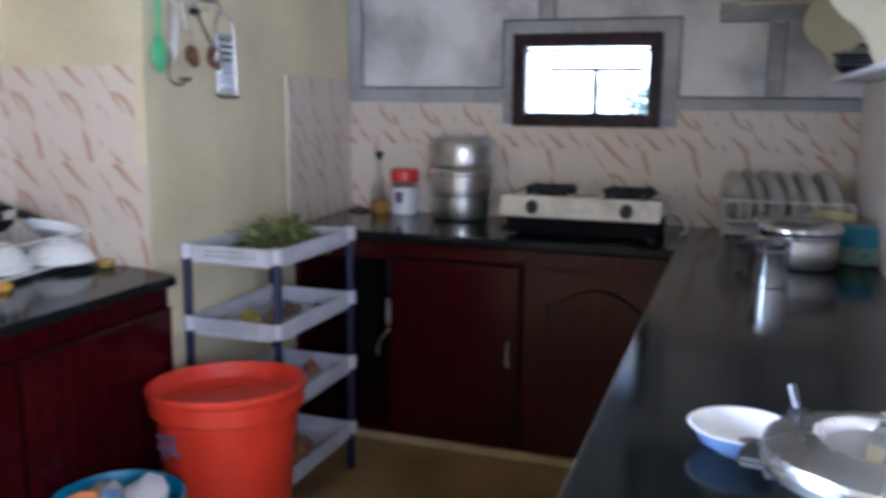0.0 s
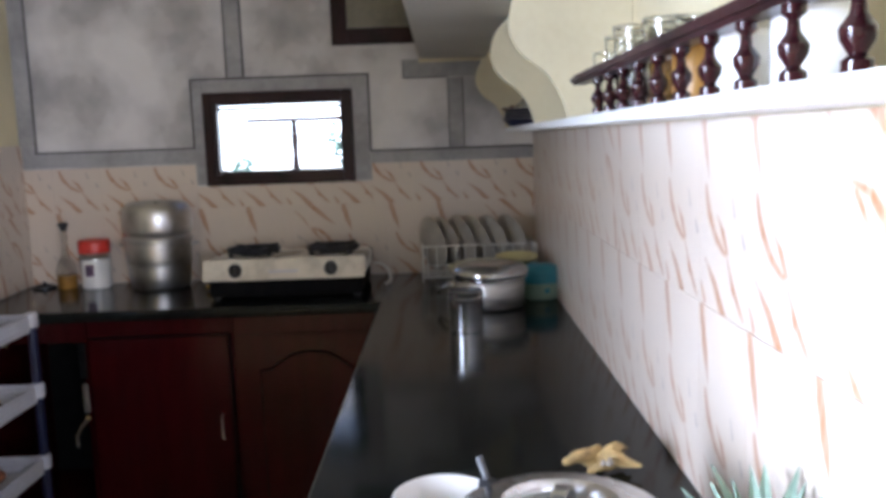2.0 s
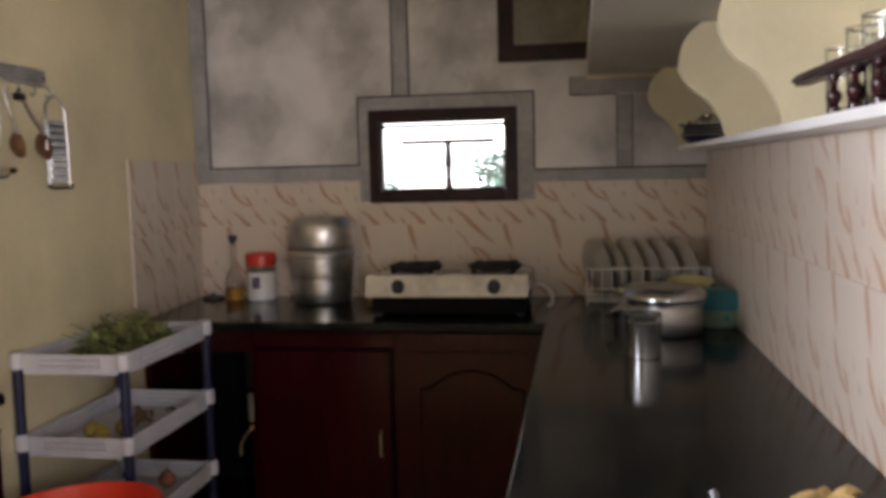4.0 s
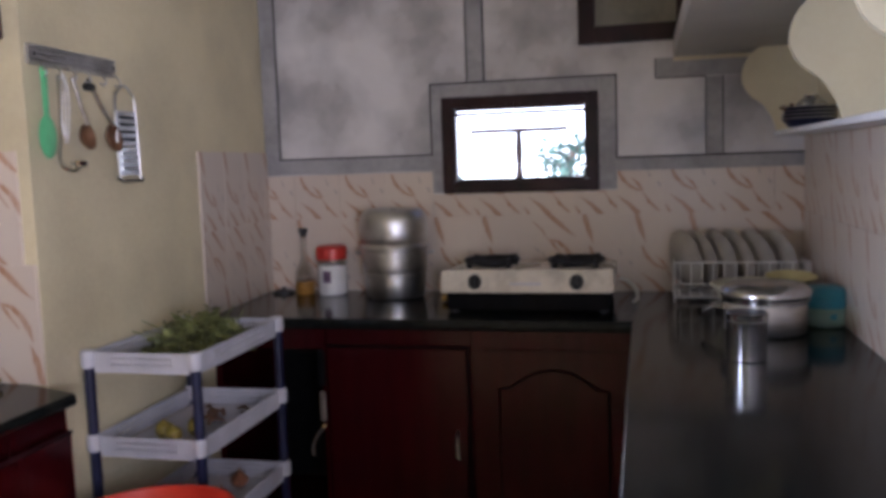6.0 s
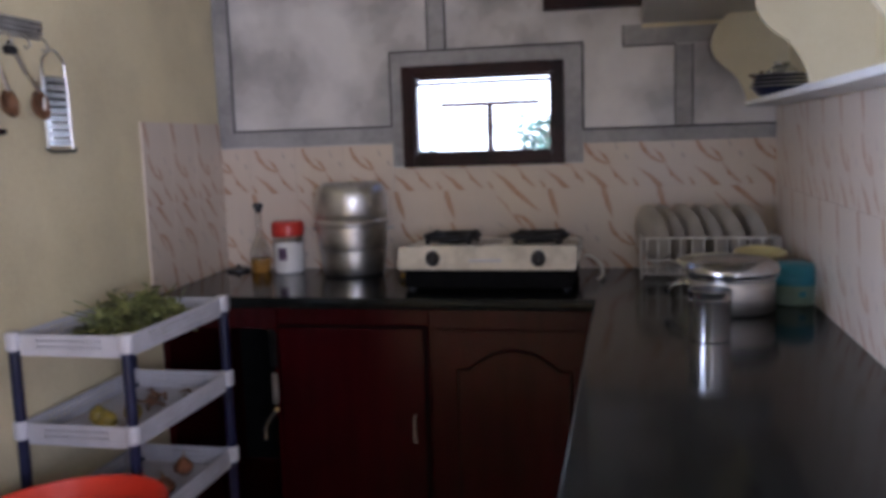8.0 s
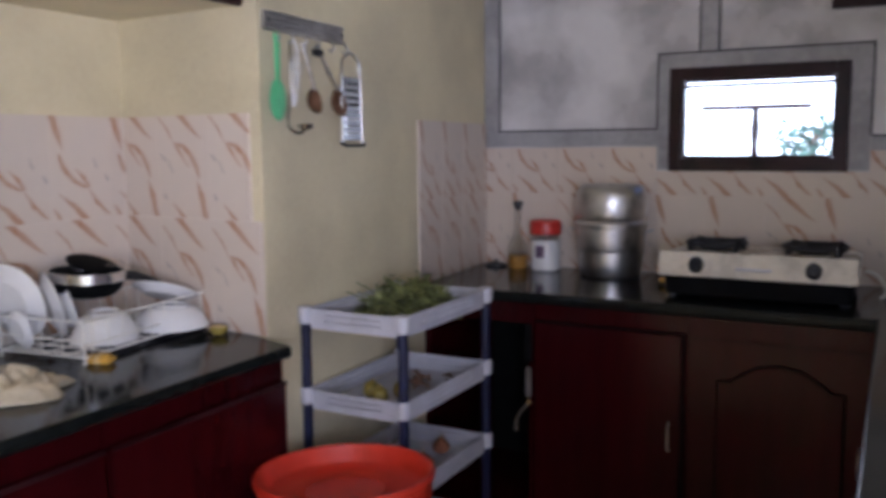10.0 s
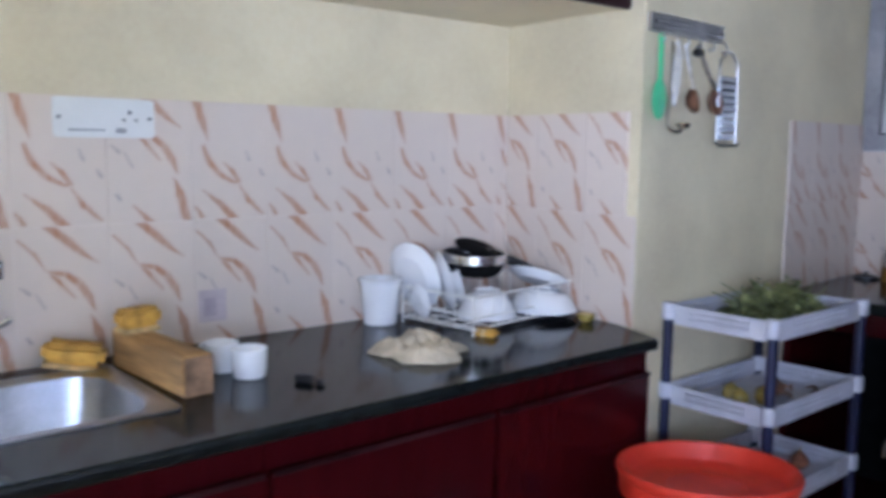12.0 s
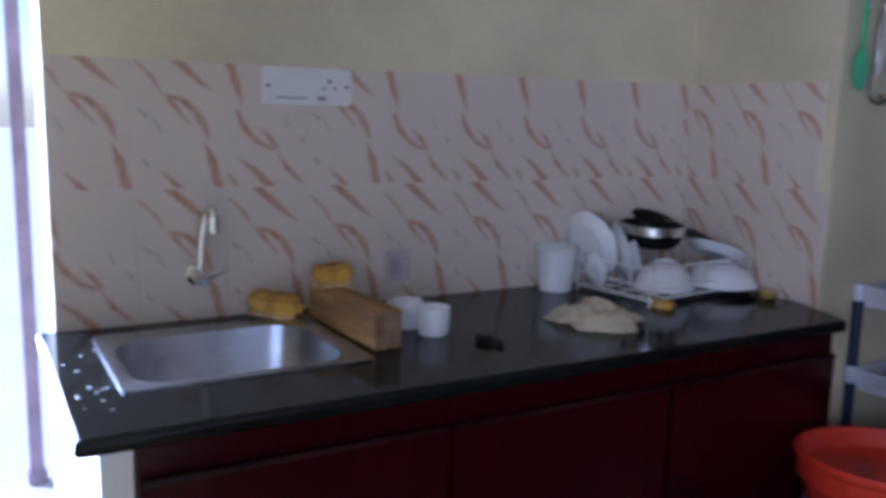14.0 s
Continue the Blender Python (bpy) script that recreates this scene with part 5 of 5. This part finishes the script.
part("mark", moved(merge(solid((-0.050, -0.2105, 0.470), (0.050, -0.204, 0.486), 0.002), solid((-0.050, -0.2125, 0.505), (0.034, -0.206, 0.520), 0.002), solid((0.016, -0.2125, 0.472), (0.034, -0.205, 0.530), 0.002), solid((-0.022, -0.2115, 0.450), (-0.008, -0.205, 0.504), 0.002)), pose(0, 0, 0, 0, 0, -20)), "lilac", bin_, "dark printed mark")
tubb = thing("blue_bin", "blue plastic waste tub holding crumpled wrappers", "bin", at=(-1.925, -2.255, 0.0))
part("tub", lathe([(0, 0.004), (0.115, 0.0), (0.122, 0.006), (0.158, 0.425), (0.168, 0.432), (0.170, 0.442), (0.162, 0.446), (0.150, 0.42), (0.116, 0.02), (0, 0.018)], 48), "blue", tubb)
for k in range(6):
    rng = random.Random(40 + k)
    bm = bmesh.new()
    bmesh.ops.create_icosphere(bm, subdivisions=2, radius=0.055)
    for v in bm.verts:
        v.co *= 1 + 0.5 * noise.noise(v.co * 22 + Vector((k, 0, 0)))
    moved(bm, pose(0.075 * math.cos(k * 1.3) * (k > 0), 0.07 * math.sin(k * 1.3) * (k > 0), 0.385 + 0.012 * k, 30 * k, 20 * k))
    part("wrapper", bm, ("white_plastic", "wrapper_blue", "white_plastic", "wrapper_orange", "wrapper_blue", "white_plastic")[k], tubb, "crumpled plastic wrapper")

# ---- sink worktop ----
tap = thing("wall_tap", "chrome swan-neck tap fixed to the tiles", "tap")
part("flange", moved(lathe([(0, 0), (0.026, 0), (0.026, 0.006), (0.014, 0.016), (0, 0.016)], 24), pose(X_LEFT + 0.009, -3.318, 1.035, 0, 90)), "chrome", tap)
part("valve", moved(lathe([(0, 0), (0.017, 0), (0.019, 0.02), (0.019, 0.06), (0.013, 0.075), (0, 0.075)], 24), pose(X_LEFT + 0.022, -3.318, 1.035, 0, 90)), "chrome", tap)
part("handle", merge(tube([(X_LEFT + 0.085, -3.318, 1.038), (X_LEFT + 0.105, -3.29, 1.052), (X_LEFT + 0.112, -3.272, 1.062)], 0.007, 10), tube([(X_LEFT + 0.075, -3.318, 1.035), (X_LEFT + 0.095, -3.345, 1.030)], 0.007, 10)), "chrome", tap)
part("spout", tube(smooth_line([(X_LEFT + 0.055, -3.318, 1.045), (X_LEFT + 0.055, -3.314, 1.10), (X_LEFT + 0.060, -3.306, 1.17), (X_LEFT + 0.066, -3.300, 1.195), (X_LEFT + 0.078, -3.296, 1.206), (X_LEFT + 0.090, -3.293, 1.198), (X_LEFT + 0.093, -3.292, 1.175)]), 0.010, 12), "chrome", tap)
part("nozzle", lathe([(0.0, 0.0), (0.014, 0.0), (0.014, 0.040), (0.010, 0.044), (0, 0.044)], 18, (X_LEFT + 0.093, -3.292, 1.150)), "chrome", tap)

plate_ = thing("switch_plate", "white switch and socket plate set in the tiles", "switch plate")
XP = X_LEFT + 0.009
part("plate", solid((XP, -3.143, 1.459), (XP + 0.010, -2.902, 1.553), 0.004), "bright_white", plate_)
part("switch_rocker", solid((XP + 0.010, -3.105, 1.490), (XP + 0.015, -3.030, 1.525), 0.002), "bright_white", plate_)
part("mark_bar", solid((XP + 0.010, -3.110, 1.474), (XP + 0.0115, -3.025, 1.479)), "grey_band", plate_)
for y, z, r in ((-2.965, 1.520, 0.0048), (-2.980, 1.502, 0.0036), (-2.950, 1.502, 0.0036)):
    part("socket_hole", moved(lathe([(0, 0.001), (r, 0.001), (r, 0), (0, 0)], 14), pose(XP + 0.0102, y, z, 0, 90)), "black", plate_)
part("lower_switch", solid((XP + 0.010, -3.000, 1.470), (XP + 0.013, -2.975, 1.482), 0.001), "grey_band", plate_)
for y in (-3.130, -2.916):
    part("screw", moved(lathe([(0, 0.0015), (0.004, 0.001), (0.0045, 0), (0, 0)], 10), pose(XP + 0.0102, y, 1.506, 0, 90)), "black_iron", plate_)

sq = thing("wall_sticker", "faint lilac square on the tiles", "sticker")
part("sheet", solid((XP - 0.0015, -2.795, 0.975), (XP - 0.0003, -2.715, 1.062), 0.0004), "sticker", sq)
part("inner_square", solid((XP - 0.0002, -2.780, 0.990), (XP + 0.0004, -2.745, 1.040)), "sticker_dark", sq, "slightly darker middle")

block = thing("timber_block", "pale sawn timber block lying beside the sink", "timber block", at=(-2.53, -3.010, H), turn=3)
part("block", solid((-0.185, -0.034, 0), (0.180, 0.036, 0.088), 0.004), "timber", block)
part("end_grain", solid((0.1802, -0.031, 0.003), (0.1815, 0.033, 0.085)), "timber_end", block, "dark sawn end grain")


def sponge(m):
    ob = thing("sponge", "used yellow kitchen sponge with a brown scouring side", "sponge", "sponges by the sink")
    ob.matrix_world = m
    bm = solid((-0.060, -0.042, 0.010), (0.060, 0.042, 0.056), 0.012)
    bmesh.ops.subdivide_edges(bm, edges=list(bm.edges), cuts=4, use_grid_fill=True)
    for v in bm.verts:                                    # squeezed out of shape, with a worn rough skin
        v.co += Vector(noise.noise_vector(v.co * 16)) * 0.006 + Vector(noise.noise_vector(v.co * 70)) * 0.0015
        v.co.z = max(0.010, v.co.z)
    part("foam", bm, "sponge", ob)
    part("scourer", solid((-0.057, -0.039, 0.0), (0.057, 0.039, 0.011), 0.003), "husk", ob)
    return ob


sponge(pose(-2.660, -3.012, H + 0.088, 0, 0, 96)).scale = (0.80, 0.80, 1.0)
sponge(pose(-2.735, -3.140, H + 0.006, 0, 12, 70)).scale = (1.12, 1.05, 1.05)


def cup(name, label, r, h, m, group="", handle=True):
    ob = thing(name, label, "cup", group)
    ob.matrix_world = m
    part("cup", lathe([(0, 0.003), (r * 0.80, 0), (r * 0.88, 0.003), (r * 0.97, h * 0.35), (r, h - 0.002), (r * 0.985, h), (r * 0.93, h - 0.003), (r * 0.88, h * 0.3), (r * 0.7, 0.008), (0, 0.008)], 40), "china", ob)
    if handle:
        part("handle", tube(smooth_line([(r * 0.95, 0, h * 0.80), (r * 1.45, 0, h * 0.78), (r * 1.6, 0, h * 0.5), (r * 1.35, 0, h * 0.25), (r * 0.92, 0, h * 0.22)], 5), 0.0055, 8), "china", ob)
    return ob


cup("tea_cup", "small white china tea cup on the granite", 0.041, 0.068, pose(-2.425, -2.845, H, 0, 0, 150), "white tea cups")
cup("tea_cup", "small white china tea cup on the granite", 0.041, 0.068, pose(-2.515, -2.870, H, 0, 0, 205), "white tea cups")
mug = thing("tall_mug", "tall white plastic mug, wider at its rim, beside the dish rack", "mug", at=(-2.722, -2.258, H), turn=30)
part("cup", lathe([(0, 0.004), (0.046, 0.0), (0.050, 0.003), (0.054, 0.060), (0.060, 0.126), (0.064, 0.130), (0.064, 0.137), (0.060, 0.138), (0.057, 0.126), (0.050, 0.010), (0, 0.008)], 40), "china", mug)
part("rim_bead", lathe([(0.0635, 0.128), (0.0665, 0.130), (0.0665, 0.136), (0.0635, 0.138)], 40), "china", mug)
clip = thing("lighter", "small black plastic gas lighter parts on the granite", "lighter", at=(-2.300, -2.765, H), turn=30)
part("body", solid((-0.034, -0.008, 0), (0.012, 0.009, 0.018), 0.004), "black", clip)
part("trigger", solid((0.022, -0.014, 0), (0.042, 0.004, 0.014), 0.004), "black", clip)

for k in range(16):
    rng = random.Random(200 + k)
    r = rng.uniform(0.003, 0.007)
    wd = thing("water_drop", "small clear water drop on the granite", "water drop", "water drops by the sink", at=(rng.uniform(-2.62, -2.20), rng.uniform(-3.655, -3.585), H))
    part("drop", lathe([(r, 0), (r * 0.85, r * 0.35), (r * 0.4, r * 0.55), (0, r * 0.6)], 12), "glass", wd)

# crumpled cloth
rag = thing("dish_cloth", "crumpled beige dish cloth on the granite", "cloth", at=(-2.372, -2.395, H))
rag.scale = (1.1, 1.1, 1.25)
bm = bmesh.new()
N = 44
grid = []
for i in range(N):
    row = []
    for j in range(N):
        u, v = i / (N - 1) * 2 - 1, j / (N - 1) * 2 - 1
        k = math.sqrt(max(u * u, v * v) / max(1e-6, u * u + v * v))
        x, y = u * k, v * k
        r = math.hypot(x, y)
        a = math.atan2(y, x)
        R = 0.108 * (1 + 0.42 * noise.noise((math.cos(a) * 1.6, math.sin(a) * 1.6, 4)))
        hgt = (1 - r ** 3) * (0.008 + 0.030 * (0.5 + noise.noise((x * 2.2, y * 2.2, 7)))) + (1 - r ** 6) * 0.010 * abs(noise.noise((x * 4 + 1, y * 4, 2))) * 2
        row.append(bm.verts.new((x * R * 1.0, y * R * 1.08, 0.003 + max(0, hgt))))
    grid.append(row)
for i in range(N - 1):
    for j in range(N - 1):
        bm.faces.new((grid[i][j], grid[i + 1][j], grid[i + 1][j + 1], grid[i][j + 1]))
cloth = part("cloth", bm, "rag", rag)
sol = cloth.modifiers.new("thickness", "SOLIDIFY")
sol.thickness = 0.003
part("fold", tube(smooth_line([(-0.05, 0.03, 0.020), (-0.01, 0.05, 0.026), (0.035, 0.035, 0.022), (0.065, 0.0, 0.012)]), [0.006] * 6 + [0.010] * 7 + [0.006] * 6, 8), "rag", rag)

# dish rack on the sink worktop
dr = dish_rack("dish_rack", "white wire dish rack loaded with drying dishes", 0.55, 0.28, 0.108, pose(-2.592, -1.902, H, 0, 0, 97), 10)
wp = thing("plate", "white plate leaning upright in the drying rack", "plate", "plates drying by the sink", at=(-2.660, -2.105, H + 0.135))
wp.matrix_world = pose(-2.705, -2.160, H + 0.132, -76, 0, 8)
part("plate", plate_bm(0.106), "china", wp)
copy_thing(wp, pose(-2.680, -2.065, H + 0.112, -76, 0, -24)).scale = (0.90, 0.90, 0.90)
copy_thing(wp, pose(-2.672, -2.025, H + 0.104, -74, 0, -26)).scale = (0.84, 0.84, 0.84)
copy_thing(wp, pose(-2.640, -2.185, H + 0.070, -80, 0, -6)).scale = (0.52, 0.52, 0.52)
ub = thing("china_bowl", "white china bowl turned upside down to dry", "bowl", "bowls drying by the sink", at=(-2.535, -2.000, H + 0.022))
part("bowl", lathe([(0.086, 0.002), (0.089, 0.0), (0.092, 0.003), (0.088, 0.014), (0.079, 0.034), (0.062, 0.054), (0.046, 0.060), (0, 0.061)], 40), "china", ub)
part("foot_ring", lathe([(0.040, 0.059), (0.044, 0.068), (0.038, 0.068), (0.036, 0.060)], 32), "china", ub)
nest = copy_thing(ub, pose(-2.533, -1.998, H + 0.038, 2, 3, 0))
nest.scale = (0.93, 0.93, 0.95)
o = copy_thing(ub, pose(-2.500, -1.788, H + 0.022))
o.scale = (1.18, 1.18, 0.82)
o = copy_thing(ub, pose(-2.498, -1.790, H + 0.035, -2, 2, 0))
o.scale = (1.12, 1.12, 0.80)
pl2 = thing("serving_plate", "pale plate leaning behind the drying bowls", "plate")
pl2.matrix_world = pose(-2.545, -1.772, H + 0.104, -24, 0, 12)
part("plate", plate_bm(0.095), "china", pl2)
pan = thing("frying_pan", "dark pan with a bright steel rim among the dishes", "pan")
pan.matrix_world = pose(-2.632, -1.965, H + 0.182, 0, 3, 0)
part("pan", lathe([(0, -0.048), (0.070, -0.048), (0.090, -0.030), (0.098, 0.0), (0.094, 0.0), (0.085, -0.028), (0, -0.04)], 44), "soot", pan)
part("steel_rim", lathe([(0.0985, -0.004), (0.102, -0.004), (0.102, 0.022), (0.097, 0.022), (0.096, 0.0)], 44), "chrome_dull", pan, "bright polished steel rim")
tw = thing("pan_cover", "round black pan lid leaning on the tiles", "lid")
tw.matrix_world = pose(-2.700, -1.890, H + 0.206, -10, 16, -20)
tw.scale = (0.85, 0.85, 1.0)
part("lid", lathe([(0, 0.012), (0.05, 0.010), (0.082, 0.002), (0.085, 0), (0, 0)], 40), "soot", tw)
part("rim", lathe([(0.084, -0.002), (0.087, -0.001), (0.087, 0.003), (0.084, 0.004)], 40), "soot", tw)
kn = thing("black_ladle", "black cooking ladle lying across the dishes", "ladle")
part("handle", tube([(-2.66, -1.86, H + 0.178), (-2.63, -1.80, H + 0.165), (-2.60, -1.74, H + 0.130)], 0.016, 10), "black", kn)
part("head", lathe([(0, 0), (0.025, 0.006), (0.036, 0.024), (0.032, 0.024), (0, 0.01)], 24, (-2.67, -1.875, H + 0.155)), "black", kn)
scr = thing("scrubber", "small yellow scrubbing pad beside the rack", "scrubber", at=(-2.405, -2.125, H), turn=20)
part("pad", solid((-0.038, -0.020, 0), (0.038, 0.020, 0.022), 0.008), "sponge", scr)
part("band", solid((-0.008, -0.0205, 0.001), (0.008, 0.0205, 0.0226), 0.002), "husk", scr)
lm = thing("lemon_half", "squeezed yellow lemon half by the tiles", "lemon", at=(-2.36, -1.745, H))
part("rind", lathe([(0, 0), (0.018, 0.004), (0.027, 0.018), (0.026, 0.026), (0, 0.022)], 20), "lemon", lm)
part("pulp", lathe([(0, 0.0275), (0.022, 0.0272), (0.023, 0.0255), (0, 0.024)], 20), "husk", lm)
# black sheet added for the dark line of shade beneath the rack
tray = thing("drip_tray", "thin black sheet added for the shadow line under the rack", "mat")
part("mat", moved(solid((-0.215, -0.15, 0.0), (0.215, 0.15, 0.003), 0.001), pose(-2.590, -1.920, H, 0, 0, 97)), "black", tray)

# key and hook hanging on the narrow cabinet
lk = thing("door_latch", "black strap latch with a silver tag on the cabinet", "latch")
part("strap", solid((-1.842, -0.698, 0.66), (-1.812, -0.690, 0.80), 0.003), "soot", lk)
part("tag", solid((-1.838, -0.699, 0.525), (-1.816, -0.690, 0.640), 0.003), "aluminium", lk, "silver metal tag")
part("link", lathe([(0, 0), (0.009, 0.004), (0.010, 0.012), (0, 0.02)], 12, (-1.826, -0.695, 0.495)), "husk", lk)
part("ring", tube(smooth_line([(-1.826, -0.697, 0.50), (-1.852, -0.698, 0.47), (-1.872, -0.699, 0.43), (-1.872, -0.699, 0.39)], 4), 0.006, 8), "aluminium", lk)

# ---- outside, through the openings ----
vr = thing("porch_frame", "white porch outside the small window, dark beam and post", "porch")
part("beam", solid((-1.86, 2.46, 1.690), (-1.16, 2.54, 1.720), 0.004), "dark_wood", vr)
part("post", tube([(-1.51, 2.5, -0.16), (-1.51, 2.5, 0.9), (-1.51, 2.5, 1.0), (-1.51, 2.5, 1.1), (-1.51, 2.5, 1.3), (-1.51, 2.5, 1.36), (-1.51, 2.5, 1.45), (-1.51, 2.5, 1.55), (-1.51, 2.5, 1.69)], [0.03, 0.022, 0.034, 0.022, 0.02, 0.03, 0.02, 0.028, 0.02], 12), "dark_wood", vr)
part("roof", solid((-4.5, 2.3, 2.30), (3.0, 3.4, 2.36), 0.01), "white_paint", vr)
for x in (-3.2, 1.6):
    part("side_post", solid((x - 0.04, 2.47, -0.16), (x + 0.04, 2.53, 2.30), 0.004), "white_paint", vr)


def tree(at, h, spread, n, seed, lean=0.0):
    rng = random.Random(seed)
    ob = thing("garden_tree", "leafy green garden tree in daylight", "tree", "trees outside", at=at)
    limbs = [tube(smooth_line([(0, 0, 0), (0.1 + lean, 0.05, h * 0.3), (0.05 + lean, -0.05, h * 0.6), (0.12 + lean, 0, h * 0.9)]), [0.13 - 0.005 * k for k in range(19)], 10)]
    tips = []
    for k in range(9):
        a = k * 2.4
        z0 = h * (0.3 + 0.06 * k)
        tip = Vector((lean + math.cos(a) * spread * rng.uniform(0.5, 0.9), math.sin(a) * spread * rng.uniform(0.5, 0.9), z0 + h * rng.uniform(0.10, 0.32)))
        tips.append(tip)
        limbs.append(tube(smooth_line([(lean + 0.06, 0, z0), tuple(tip * 0.5 + Vector((0, 0, z0 * 0.5 + 0.1))), tuple(tip)], 4), [0.05 - 0.005 * q for q in range(9)], 7))
    part("trunk", merge(*limbs), "bark", ob)
    bm = bmesh.new()
    for k in range(n):
        c = rng.choice(tips) + Vector((rng.gauss(0, 1), rng.gauss(0, 1), rng.gauss(0, 0.8))) * spread * 0.24
        d = Vector((rng.uniform(-1, 1), rng.uniform(-1, 1), rng.uniform(-0.9, 0.4))).normalized()
        s = d.orthogonal().normalized()
        s = (s * math.cos(k) + d.cross(s) * math.sin(k)).normalized()
        l = rng.uniform(0.12, 0.24)
        bm.faces.new([bm.verts.new(q) for q in (c, c + d * l * 0.5 + s * l * 0.25, c + d * l, c + d * l * 0.5 - s * l * 0.25)])
    part("crown", bm, "tree", ob)


tree((-2.15, 14.0, -0.16), 2.15, 0.70, 420, 11)
tree((-4.95, 14.5, -0.16), 1.35, 0.45, 200, 12)
tarp = thing("coiled_hose", "pale garden hose lying on the veranda floor", "hose")
part("hose", tube(smooth_line([(-3.95, -4.45, 0.0), (-3.80, -4.05, 0.0), (-3.62, -3.86, 0.0), (-3.60, -4.15, 0.0), (-3.85, -4.35, 0.0), (-3.98, -4.05, 0.0)], 8), 0.013, 8), "concrete", tarp)
part("nozzle", tube([(-3.98, -4.05, 0.0), (-4.01, -3.93, 0.002)], 0.018, 10), "purple_wood", tarp)

# ---- wall tiles, each a piece ----
TW, TH = 0.217, 0.330
TILE_MESH = {}                       # alike pieces share one mesh


def tile_mesh(w, h, z0, cut, kind):
    """A glazed tile w by h, in local x and z; z0 places the print."""
    key = (round(w, 3), round(h, 3), round(z0, 3), round(cut, 3), kind)
    if key not in TILE_MESH:
        bm = solid((cut - TW / 2 + 0.0004, -0.007, z0 + 0.0004), (cut - TW / 2 + w - 0.0004, 0.0, z0 + h - 0.0004), 0.0007)
        me = bpy.data.meshes.new("tile")
        bm.to_mesh(me)
        bm.free()
        me.materials.append(M[kind])
        TILE_MESH[key] = me
    return TILE_MESH[key]


def tiled(name, label, origin, turn, length, rows, start, prints):
    """A field of tiles: origin at its lower left as seen from the room, running along local x."""
    base = tagged(new(name), label, "tiles", kind="structure")
    base.matrix_world = pose(*origin, 0, 0, turn)
    part("grout_bed", solid((0, -0.003, 0), (length, 0, sum(h for h, _ in rows))), "grout", base)
    z = 0.0
    for row, (h, z0) in enumerate(rows):
        x = -start
        col = 0
        while x < length - 0.005:
            a, c = max(0.0, x), min(length, x + TW)
            if c - a > 0.012:
                ob = new("tile", tile_mesh(c - a, h, z0, a - x, "tile_" + prints[row][col % len(prints[row])].lower()))
                ob.parent = base
                ob.location = (x + TW / 2, -0.0015, z - z0)
            x += TW
            col += 1
        z += h
    return base


R1, R2 = (TH, 0.0), (0.306, 0.0)
tiled("tiles_right", "cream wall tiles with orange flame print", (0, 0, H), -90, 3.97, [R1, (0.296, 0.0)], 0.1, ("B", "BBABBB"))
tiled("tiles_sink", "cream wall tiles with orange flame print over the sink", (X_LEFT, -3.643, H), 90, 1.988, [R1, R2], 0.029, ("BAAAAAAAAA", "AABABBBBBB"))
NOOK_TURN = math.degrees(math.atan2(EDGE[1] - Y_PIER, EDGE[0] - X_LEFT))
tiled("tiles_nook_low", "cream wall tiles with orange flame print in the nook", (X_LEFT, Y_PIER, H), NOOK_TURN, 0.588, [R1], 0.05, ("A",))
tiled("tiles_nook_high", "upper row of printed wall tiles in the nook, short of the corner", (X_LEFT, Y_PIER, H + TH), NOOK_TURN, 0.550, [R2], 0.05, ("A",))
tiled("tiles_pier", "cream wall tiles with orange flame print on the pier", (-2.284, -0.711, H), 90 + PIER_TURN, 0.711, [R1, (0.310, 0.0)], 0.0, ("A", "B"))
tiled("tiles_back_low", "cream wall tiles with orange flame print behind the stove", (X_PIER, 0, H), 0, -X_PIER, [R1], 0.08, ("BBAB",))
tiled("tiles_back_left", "cut row of printed wall tiles beside the window", (X_PIER, 0, H + TH), 0, -X_PIER - 1.537, [(0.200, 0.0)], 0.08, ("B",))
tiled("tiles_back_right", "cut row of printed wall tiles beside the window", (-0.742, 0, H + TH), 0, 0.742, [(0.180, 0.0)], 0.03, ("B",))
tiled("tiles_back_mid", "cut strip of printed wall tiles under the window", (-1.537, 0, H + TH), 0, 0.795, [(0.100, 0.0)], 0.04, ("B",))
